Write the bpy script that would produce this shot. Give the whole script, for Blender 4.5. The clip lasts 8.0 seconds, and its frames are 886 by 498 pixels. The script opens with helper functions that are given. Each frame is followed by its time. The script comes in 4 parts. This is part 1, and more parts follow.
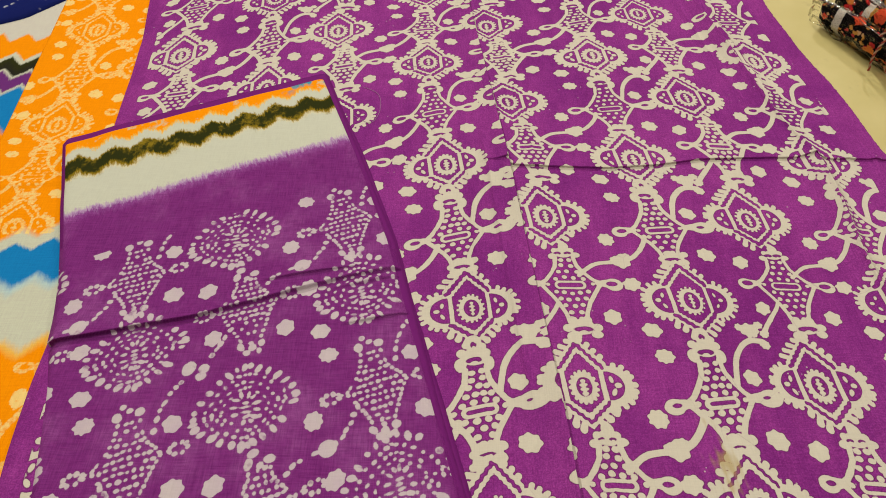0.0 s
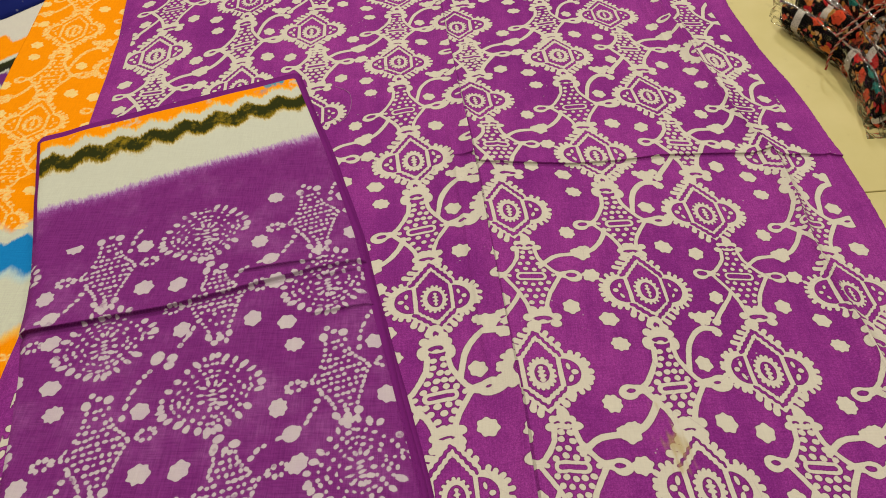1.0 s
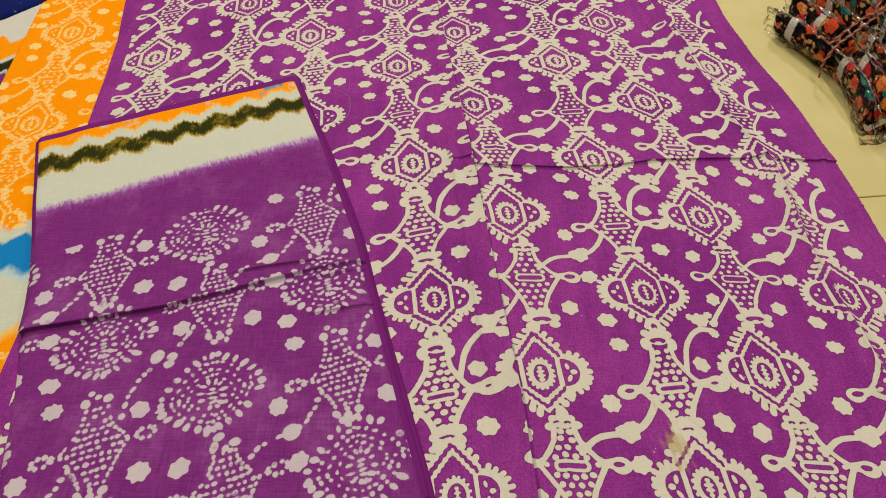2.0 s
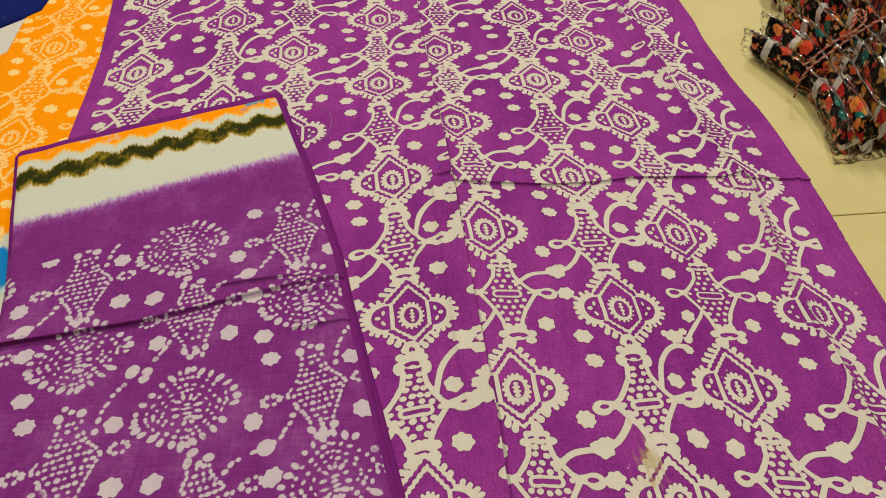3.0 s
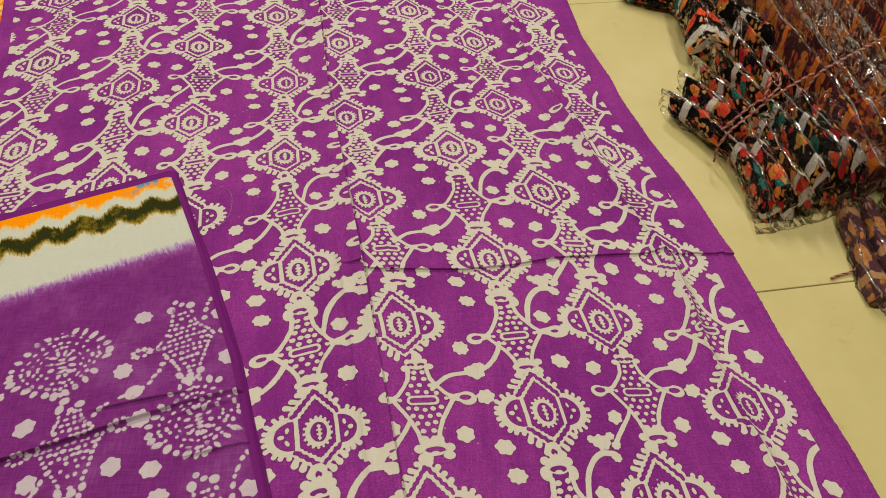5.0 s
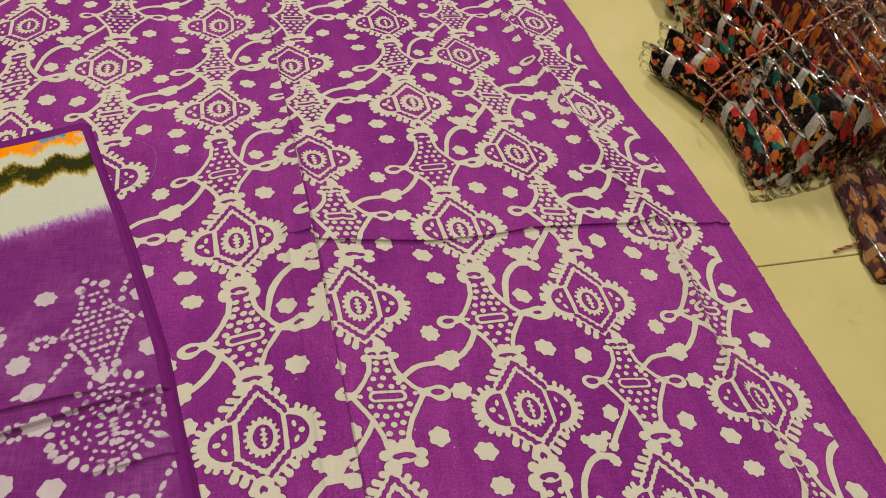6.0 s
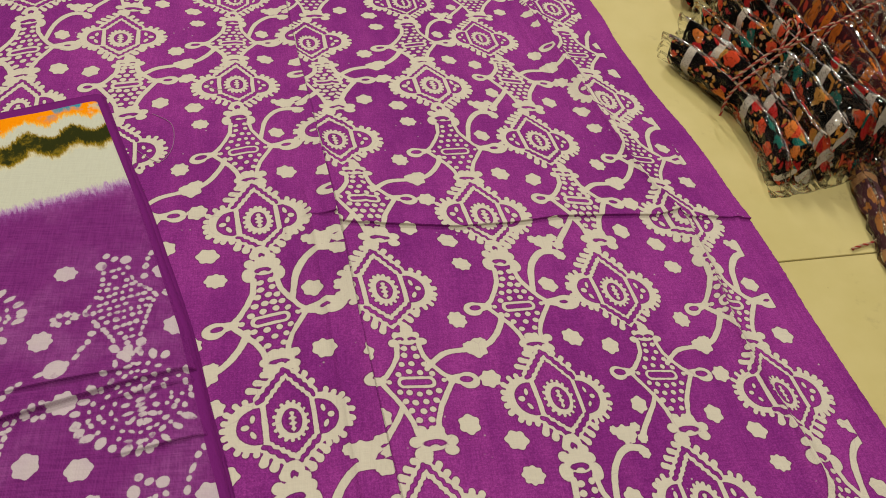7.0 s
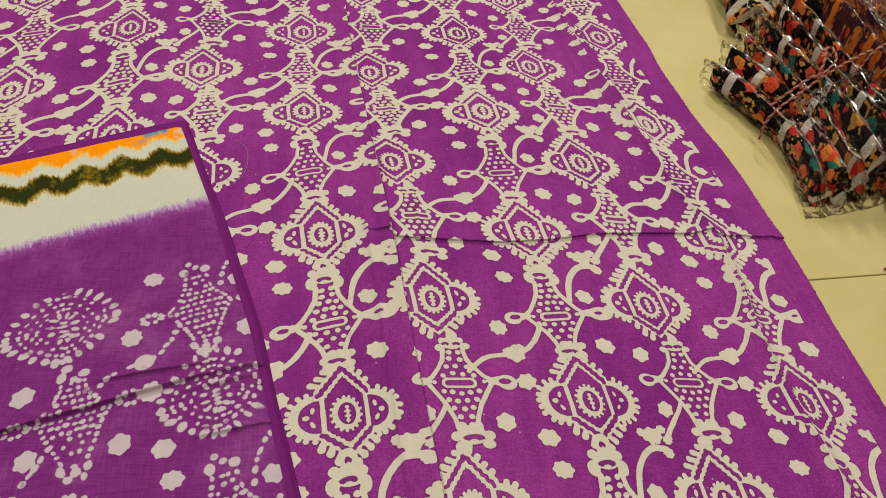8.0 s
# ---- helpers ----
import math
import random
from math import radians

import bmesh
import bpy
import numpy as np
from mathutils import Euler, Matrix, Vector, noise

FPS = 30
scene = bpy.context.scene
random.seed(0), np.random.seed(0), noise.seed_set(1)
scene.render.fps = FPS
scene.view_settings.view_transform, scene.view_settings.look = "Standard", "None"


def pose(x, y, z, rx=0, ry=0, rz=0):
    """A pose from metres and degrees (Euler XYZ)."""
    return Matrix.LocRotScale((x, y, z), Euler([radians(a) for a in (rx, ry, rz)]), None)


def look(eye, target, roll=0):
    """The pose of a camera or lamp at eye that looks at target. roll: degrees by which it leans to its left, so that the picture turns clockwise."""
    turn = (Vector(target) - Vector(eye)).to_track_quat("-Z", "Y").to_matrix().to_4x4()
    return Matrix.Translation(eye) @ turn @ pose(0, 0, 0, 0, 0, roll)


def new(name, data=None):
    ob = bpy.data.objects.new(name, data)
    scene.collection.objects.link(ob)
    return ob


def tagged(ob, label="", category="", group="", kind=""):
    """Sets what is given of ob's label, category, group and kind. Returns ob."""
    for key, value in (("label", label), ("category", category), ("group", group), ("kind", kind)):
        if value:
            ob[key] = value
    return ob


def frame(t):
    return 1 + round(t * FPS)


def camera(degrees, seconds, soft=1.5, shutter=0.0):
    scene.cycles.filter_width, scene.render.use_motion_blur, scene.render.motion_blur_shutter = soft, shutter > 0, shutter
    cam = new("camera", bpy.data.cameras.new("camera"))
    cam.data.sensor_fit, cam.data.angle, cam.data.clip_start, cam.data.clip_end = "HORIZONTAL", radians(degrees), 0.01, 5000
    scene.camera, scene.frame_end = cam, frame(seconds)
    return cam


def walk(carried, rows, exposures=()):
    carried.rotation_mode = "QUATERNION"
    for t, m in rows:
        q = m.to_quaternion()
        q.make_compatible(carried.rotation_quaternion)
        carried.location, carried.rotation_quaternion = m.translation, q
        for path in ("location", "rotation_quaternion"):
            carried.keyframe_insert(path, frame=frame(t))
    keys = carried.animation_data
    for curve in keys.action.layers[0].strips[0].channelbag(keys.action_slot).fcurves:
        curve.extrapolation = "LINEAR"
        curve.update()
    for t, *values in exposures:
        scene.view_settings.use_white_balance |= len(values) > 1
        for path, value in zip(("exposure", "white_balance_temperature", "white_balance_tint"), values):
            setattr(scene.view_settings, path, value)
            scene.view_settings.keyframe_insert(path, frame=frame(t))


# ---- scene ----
cam = camera(60.1, 8.0, soft=1.0)
PATH = [
    (0, (0.106, 0.091, 0.651), (0.05, 1.458, -0.808), -2.9),
    (0.5, (0.142, 0.067, 0.657), (0.097, 1.44, -0.796), -2.8),
    (1, (0.135, 0.065, 0.658), (0.106, 1.441, -0.794), -2.3),
    (1.5, (0.122, 0.06, 0.656), (0.106, 1.441, -0.79), -1.7),
    (3, (0.136, 0.051, 0.658), (0.165, 1.474, -0.747), -0.0),
    (3.5, (0.142, 0.065, 0.67), (0.191, 1.51, -0.712), 0.5),
    (4, (0.147, 0.087, 0.685), (0.215, 1.555, -0.671), 0.4),
    (4.5, (0.15, 0.101, 0.69), (0.259, 1.567, -0.666), 0.6),
    (4.7, (0.174, 0.117, 0.693), (0.316, 1.577, -0.666), 1.3),
    (5.8, (0.159, 0.258, 0.594), (0.481, 1.64, -0.816), 6.1),
    (6, (0.158, 0.256, 0.588), (0.505, 1.622, -0.831), 7.2),
    (6.5, (0.135, 0.28, 0.575), (0.519, 1.617, -0.862), 9.4),
    (7, (0.11, 0.271, 0.577), (0.515, 1.598, -0.864), 10.9),
    (7.5, (0.108, 0.263, 0.598), (0.475, 1.6, -0.844), 10.2),
    (8, (0.114, 0.218, 0.629), (0.362, 1.596, -0.799), 6.8),
]
walk(cam, [(t, look(eye, target, roll)) for t, eye, target, roll in PATH], exposures=[(0, 0.0), (3.5, 0.0), (4.5, -0.04), (5.8, -0.09), (7.5, -0.09), (8, -0.05)])

# ---- world and lamps ----
CEIL = 2.75
world = bpy.data.worlds.new("world")
scene.world = world
world.use_nodes = True
world.node_tree.nodes["Background"].inputs[0].default_value = (0.9, 0.85, 0.75, 1)
world.node_tree.nodes["Background"].inputs[1].default_value = 0.02


def area(name, place, sx, sy, watts, rgb):
    lamp = bpy.data.lights.new(name, "AREA")
    lamp.shape, lamp.size, lamp.size_y, lamp.energy, lamp.color = "RECTANGLE", sx, sy, watts, rgb
    ob = new(name, lamp)
    ob.matrix_world = pose(*place)
    return ob


WARM = (1.0, 0.94, 0.84)
for lx, ly, watts in ((-0.7, 0.3, 27), (0.9, 0.2, 27), (-0.9, 3.1, 30), (0.35, 3.1, 30), (1.5, 3.2, 30)):
    area("tube_light", (lx, ly, CEIL - 0.06), 0.09, 1.2, watts, WARM)
scene.view_settings.exposure = 0.0


# ---- materials ----
class Nodes:
    """A small builder of node trees."""

    def __init__(self, name):
        self.mat = bpy.data.materials.new(name)
        self.mat.use_nodes = True
        self.tree = self.mat.node_tree
        self.tree.nodes.clear()
        self.out = self.tree.nodes.new("ShaderNodeOutputMaterial")

    def put(self, socket, value):
        if isinstance(value, bpy.types.NodeSocket):
            self.tree.links.new(value, socket)
        elif value is not None:
            socket.default_value = (*value, 1) if isinstance(value, tuple) and len(value) == 3 and socket.type == "RGBA" else value

    def math(self, op, a, b=0.0, c=None, clamp=False):
        n = self.tree.nodes.new("ShaderNodeMath")
        n.operation, n.use_clamp = op, clamp
        for s, v in zip(n.inputs, (a, b, c)):
            self.put(s, v)
        return n.outputs[0]

    def attr(self, name):
        n = self.tree.nodes.new("ShaderNodeAttribute")
        n.attribute_name = name
        return n.outputs["Fac"]

    def coord(self, kind="Object"):
        return self.tree.nodes.new("ShaderNodeTexCoord").outputs[kind]

    def mapped(self, vec, scale=(1, 1, 1), rot=(0, 0, 0), loc=(0, 0, 0)):
        n = self.tree.nodes.new("ShaderNodeMapping")
        self.put(n.inputs[0], vec)
        n.inputs["Location"].default_value, n.inputs["Rotation"].default_value, n.inputs["Scale"].default_value = loc, rot, scale
        return n.outputs[0]

    def noise(self, vec, scale, detail=2.0, rough=0.5, color=False):
        n = self.tree.nodes.new("ShaderNodeTexNoise")
        self.put(n.inputs["Vector"], vec)
        n.inputs["Scale"].default_value, n.inputs["Detail"].default_value, n.inputs["Roughness"].default_value = scale, detail, rough
        return n.outputs["Color" if color else "Fac"]

    def voronoi(self, vec, scale, feature="F1", random=1.0):
        n = self.tree.nodes.new("ShaderNodeTexVoronoi")
        n.feature = feature
        self.put(n.inputs["Vector"], vec)
        n.inputs["Scale"].default_value, n.inputs["Randomness"].default_value = scale, random
        return n.outputs

    def wave(self, vec, scale, axis="X", distort=0.0, kind="BANDS"):
        n = self.tree.nodes.new("ShaderNodeTexWave")
        n.wave_type, n.bands_direction = kind, axis
        self.put(n.inputs["Vector"], vec)
        n.inputs["Scale"].default_value, n.inputs["Distortion"].default_value = scale, distort
        return n.outputs["Fac"]

    def step(self, value, low, high, a=0.0, b=1.0):
        n = self.tree.nodes.new("ShaderNodeMapRange")
        n.interpolation_type = "SMOOTHSTEP"
        for s, v in zip(n.inputs, (value, low, high, a, b)):
            self.put(s, v)
        return n.outputs[0]

    def mix(self, fac, a, b, blend="MIX"):
        n = self.tree.nodes.new("ShaderNodeMix")
        n.data_type, n.blend_type = "RGBA", blend
        self.put(n.inputs[0], fac), self.put(n.inputs[6], a), self.put(n.inputs[7], b)
        return n.outputs[2]

    def ramp(self, fac, stops, mode="LINEAR"):
        n = self.tree.nodes.new("ShaderNodeValToRGB")
        n.color_ramp.interpolation = mode
        while len(n.color_ramp.elements) < len(stops):
            n.color_ramp.elements.new(0.5)
        for e, (p, c) in zip(n.color_ramp.elements, stops):
            e.position, e.color = p, (*c, 1)
        self.put(n.inputs[0], fac)
        return n.outputs[0]

    def vec(self, op, a, b):
        n = self.tree.nodes.new("ShaderNodeVectorMath")
        n.operation = op
        self.put(n.inputs[0], a), self.put(n.inputs[1], b)
        return n.outputs[0]

    def bump(self, height, strength, distance):
        n = self.tree.nodes.new("ShaderNodeBump")
        n.inputs["Strength"].default_value, n.inputs["Distance"].default_value = strength, distance
        self.put(n.inputs["Height"], height)
        return n.outputs[0]

    def surface(self, color, rough, normal=None, **more):
        n = self.tree.nodes.new("ShaderNodeBsdfPrincipled")
        self.put(n.inputs["Base Color"], color), self.put(n.inputs["Roughness"], rough), self.put(n.inputs["Normal"], normal)
        for k, v in more.items():
            self.put(n.inputs[k.replace("_", " ")], v)
        self.tree.links.new(n.outputs[0], self.out.inputs[0])
        return self.mat


def weave(n, co):
    """Fine cotton threads in both directions with slubs."""
    a = n.wave(n.mapped(co, rot=(0, 0, 0.07)), 330, "X", 1.5)
    b = n.wave(n.mapped(co, rot=(0, 0, 0.07)), 330, "Y", 1.5)
    slub = n.noise(n.mapped(co, scale=(1, 0.06, 1)), 900, 2)
    slub2 = n.noise(n.mapped(co, scale=(0.06, 1, 1)), 900, 2)
    return n.math("ADD", n.math("MULTIPLY", n.math("ADD", a, b), 0.3), n.math("ADD", slub, slub2))


PURPLE, WHITE = (0.20, 0.016, 0.21), (0.66, 0.62, 0.51)


def batik(name, dye, dye2, paper, edge, ragged=0.55):
    """Resist-printed cotton: undyed motifs on a dyed ground, with crackle lines and specks."""
    n = Nodes(name)
    co = n.coord()
    d = n.attr("print")
    wob = n.math("ADD", n.math("MULTIPLY_ADD", n.noise(co, 330, 2), ragged * 1.6, -ragged * 0.8), n.math("MULTIPLY_ADD", n.noise(co, 90, 1), 1.1, -0.55))
    d = n.math("ADD", d, wob)
    white = n.step(d, 0.3, -0.3)
    halo = n.math("MULTIPLY", n.step(d, 1.3, 0.35), n.math("SUBTRACT", 1.0, white))
    crack = n.step(n.voronoi(n.vec("ADD", co, n.vec("MULTIPLY", n.noise(co, 25, 2, color=True), (0.02, 0.02, 0.02))), 22, "DISTANCE_TO_EDGE")[0], 0.012, 0.004)
    crack = n.math("MULTIPLY", crack, n.step(n.noise(co, 9, 1), 0.52, 0.66))
    speck = n.math("MULTIPLY", n.step(n.voronoi(co, 95)[0], 0.11, 0.06), n.step(n.noise(co, 13, 2), 0.57, 0.66))
    white = n.math("MULTIPLY", n.math("MAXIMUM", white, n.math("MULTIPLY", speck, 0.7)), n.math("SUBTRACT", 1.0, n.math("MULTIPLY", crack, 0.18)))
    thread = weave(n, co)
    mott = n.noise(co, 6, 4, 0.6)
    streak = n.noise(n.mapped(co, scale=(1, 0.12, 1)), 45, 3)
    ground = n.mix(n.step(n.math("ADD", mott, n.math("MULTIPLY", n.math("SUBTRACT", streak, 0.5), 0.5)), 0.28, 0.74), dye, dye2)
    grain = n.noise(co, 620, 3, 0.75)
    ground = n.mix(n.step(grain, 0.35, 0.7), n.mix(1.0, ground, (0.76, 0.68, 0.78), "MULTIPLY"), n.mix(1.0, ground, (1.20, 1.34, 1.18), "MULTIPLY"))
    ground = n.mix(n.math("MULTIPLY", halo, 0.6), ground, edge)
    cream = n.mix(n.noise(co, 30, 3), paper, tuple(c * 0.9 for c in paper))
    col = n.mix(white, ground, cream)
    col = n.mix(n.attr("stain"), col, (0.40, 0.28, 0.06))
    dark = n.mix(1.0, col, n.mix(white, (0.83, 0.78, 0.84), (0.95, 0.94, 0.94)), "MULTIPLY")
    pale = n.mix(1.0, col, n.mix(white, (1.15, 1.26, 1.14), (1.03, 1.03, 1.03)), "MULTIPLY")
    col = n.mix(n.step(thread, 0.95, 1.65), dark, pale)
    return n.surface(col, 0.8, n.bump(thread, 0.4, 0.0005), Specular_IOR_Level=0.08)


def dyed_bands(name, stops, span, zig, feather, broken=False, wash=0.0, paper=((0.64, 0.61, 0.55), (0.58, 0.47, 0.55))):
    """Tie-dyed cotton whose bands follow the attribute 'band' (mm), with zigzag and bleeding edges."""
    n = Nodes(name)
    co = n.coord()
    b, a = n.attr("band"), n.attr("along")
    tri = n.math("PINGPONG", a, 22.0)
    tri = n.math("MULTIPLY", n.math("SUBTRACT", tri, 11.0), n.math("MULTIPLY", n.step(b, 110.0, 85.0) if broken else 1.0, zig))
    bleed = n.math("MULTIPLY_ADD", n.noise(n.mapped(n.mapped(co, rot=(0, 0, -0.35)), scale=(1, 0.22, 1)), 330, 4, 0.75), feather, -feather / 2)
    soft = n.math("MULTIPLY_ADD", n.noise(co, 38, 3), 15.0 if broken else 9.0, -7.5 if broken else -4.5)
    c = n.math("ADD", n.math("ADD", b, tri), n.math("ADD", bleed, soft))
    col = n.ramp(n.math("DIVIDE", c, span), stops)
    blot = n.noise(co, 60, 3, 0.65)
    if broken:
        ochre = n.math("MULTIPLY", n.math("MULTIPLY", n.step(c, 46.0, 54.0), n.step(c, 96.0, 80.0)), n.step(n.noise(n.mapped(co, scale=(1, 0.7, 1)), 42, 4, 0.7), 0.52, 0.70))
        col = n.mix(ochre, col, (0.24, 0.17, 0.012))
        pale = n.math("MULTIPLY", n.step(c, 27.0, 20.0), n.step(n.noise(n.mapped(co, scale=(1, 0.8, 1)), 34, 4, 0.7), 0.55, 0.64))
        col = n.mix(n.math("MULTIPLY", pale, 0.8), col, (0.62, 0.56, 0.36))
        teal = n.math("MULTIPLY", n.math("MULTIPLY", n.step(a, 285.0, 330.0), n.step(c, 26.0, 10.0)), n.step(n.noise(co, 48, 2), 0.46, 0.56))
        col = n.mix(teal, col, (0.05, 0.30, 0.42))
    weave_dark, weave_pale = ((0.76, 0.70, 0.77), (1.22, 1.4, 1.2)) if broken else ((0.93, 0.9, 0.9), (1.04, 1.06, 1.0))
    thread = weave(n, co)
    mott = n.noise(co, 14, 4, 0.65)
    col = n.mix(n.math("MULTIPLY", n.math("MULTIPLY", n.step(mott, 0.45, 0.8), n.step(c, 150.0, 162.0)), wash), col, (0.46, 0.15, 0.45))
    d = n.math("ADD", n.attr("print"), n.math("MULTIPLY_ADD", n.noise(co, 260, 2), 1.8, -0.9))
    lines = n.step(d, 0.6, -0.6)
    if broken:
        lines = n.math("MULTIPLY", n.step(d, 0.5, -0.4), n.step(n.noise(co, 70, 3), 0.28, 0.42, 0.3, 1.0))
    else:
        lines = n.step(d, 0.6, -0.3)
    dots = n.step(n.math("ADD", n.attr("dots"), n.math("MULTIPLY_ADD", n.noise(co, 200, 2), 2.4, -1.2)), 0.9, 0.1)
    white = n.math("MAXIMUM", lines, dots)
    plain_zone = n.math("MAXIMUM", white, n.step(c, 158.0, 150.0)) if broken else white
    halo = n.math("MULTIPLY", n.step(d, 2.5, -1.0), n.step(blot, 0.4, 0.75))
    col = n.mix(n.math("MULTIPLY", halo, 0.14), col, (0.62, 0.36, 0.62) if broken else col)
    col = n.mix(white, col, n.mix(n.noise(co, 50, 3), *paper))
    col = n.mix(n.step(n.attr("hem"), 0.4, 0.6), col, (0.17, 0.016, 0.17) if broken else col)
    col = n.mix(n.step(thread, 0.95, 1.6), n.mix(1.0, col, n.mix(plain_zone, weave_dark, (0.95, 0.94, 0.94)), "MULTIPLY"), n.mix(1.0, col, n.mix(plain_zone, weave_pale, (1.03, 1.03, 1.03)), "MULTIPLY"))
    return n.surface(col, 0.82, n.bump(thread, 0.45, 0.0005), Specular_IOR_Level=0.05)


MAT_MAIN = batik("purple_batik", (0.220, 0.021, 0.218), (0.318, 0.039, 0.286), WHITE, (0.105, 0.014, 0.085))
ORANGE, BLUE, CREAM, OLIVE = (0.95, 0.30, 0.0), (0.008, 0.21, 0.55), (0.58, 0.60, 0.49), (0.028, 0.032, 0.006)
VIOLET = (0.190, 0.023, 0.188)
MAT_FOLD = dyed_bands("tie_dyed_purple", [(0.0, ORANGE), (0.115, ORANGE), (0.135, (0.85, 0.5, 0.08)), (0.155, CREAM), (0.225, CREAM), (0.245, (0.30, 0.20, 0.01)), (0.265, OLIVE), (0.37, OLIVE), (0.40, (0.30, 0.20, 0.01)),
                                          (0.43, (0.66, 0.62, 0.42)), (0.45, CREAM), (0.735, CREAM), (0.765, (0.44, 0.27, 0.50)), (0.795, (0.25, 0.055, 0.27)), (0.85, VIOLET), (1.0, VIOLET)], 200.0, 0.72, 27.0, broken=True, wash=0.34, paper=((0.60, 0.55, 0.53), (0.52, 0.40, 0.51)))
MAT_ORANGE = dyed_bands("tie_dyed_orange", [(0.0, ORANGE), (0.27, ORANGE), (0.3, CREAM), (0.34, CREAM), (0.355, BLUE), (0.48, BLUE), (0.51, (0.45, 0.6, 0.62)), (0.54, CREAM), (0.72, CREAM), (0.75, (0.85, 0.5, 0.1)), (0.78, ORANGE), (1.0, ORANGE)], 400.0, 0.8, 12.0, paper=((0.90, 0.68, 0.27), (0.92, 0.61, 0.17)))
MAT_MULTI = dyed_bands("tie_dyed_bands", [(0.0, (0.62, 0.60, 0.54)), (0.16, (0.62, 0.60, 0.54)), (0.178, ORANGE), (0.30, ORANGE), (0.315, CREAM), (0.335, CREAM), (0.35, OLIVE), (0.415, (0.02, 0.02, 0.015)), (0.43, CREAM), (0.45, (0.15, 0.03, 0.2)), (0.515, (0.15, 0.03, 0.2)),
                                         (0.53, CREAM), (0.555, BLUE), (0.76, BLUE), (0.79, ORANGE), (1.0, ORANGE)], 400.0, 1.1, 14.0)
NAVY = Nodes("navy_print")
navy_co = NAVY.coord()
navy_spot = NAVY.math("MULTIPLY", NAVY.step(NAVY.voronoi(navy_co, 60)[0], 0.3, 0.2), NAVY.step(NAVY.noise(navy_co, 18, 2), 0.5, 0.6))
MAT_NAVY = NAVY.surface(NAVY.mix(navy_spot, NAVY.mix(NAVY.noise(navy_co, 14, 3), (0.004, 0.008, 0.075), (0.010, 0.018, 0.15)), (0.4, 0.42, 0.5)), 0.85, NAVY.bump(weave(NAVY, navy_co), 0.3, 0.0004), Specular_IOR_Level=0.05)


def floor_material():
    n = Nodes("cream_floor_tile")
    co = n.coord()
    cloud = n.noise(co, 5, 5, 0.6)
    col = n.mix(n.step(cloud, 0.3, 0.75), (0.55, 0.475, 0.19), (0.63, 0.55, 0.25))
    dirt = n.math("MULTIPLY", n.step(n.noise(co, 22, 5, 0.7), 0.58, 0.75), 0.25)
    spot = n.math("MULTIPLY", n.step(n.voronoi(co, 38)[0], 0.07, 0.03), n.step(n.noise(co, 17, 1), 0.55, 0.65))
    col = n.mix(n.math("MAXIMUM", dirt, n.math("MULTIPLY", spot, 0.5)), col, (0.22, 0.16, 0.08))
    return n.surface(col, n.math("MULTIPLY_ADD", n.noise(co, 40, 4), 0.25, 0.28), n.bump(n.noise(co, 60, 4), 0.05, 0.002), Specular_IOR_Level=0.4)


def plain(name, rgb, rough, scale=20, amount=0.15, **more):
    n = Nodes(name)
    co = n.coord()
    col = n.mix(n.noise(co, scale, 4, 0.6), rgb, tuple(c * (1 - amount) for c in rgb))
    return n.surface(col, rough, n.bump(n.noise(co, scale * 6, 3), 0.1, 0.001), **more)


MAT_TILE = floor_material()
MAT_GROUT = plain("grout", (0.16, 0.12, 0.06), 0.9)
MAT_WALL = plain("wall_paint", (0.26, 0.22, 0.18), 0.8, 8)
MAT_CEIL = plain("ceiling_paint", (0.42, 0.40, 0.36), 0.85, 8)
MAT_RED = plain("red_cord", (0.40, 0.035, 0.02), 0.85, 400, 0.5)
MAT_PALE = plain("pale_cord", (0.50, 0.33, 0.22), 0.85, 400, 0.4)


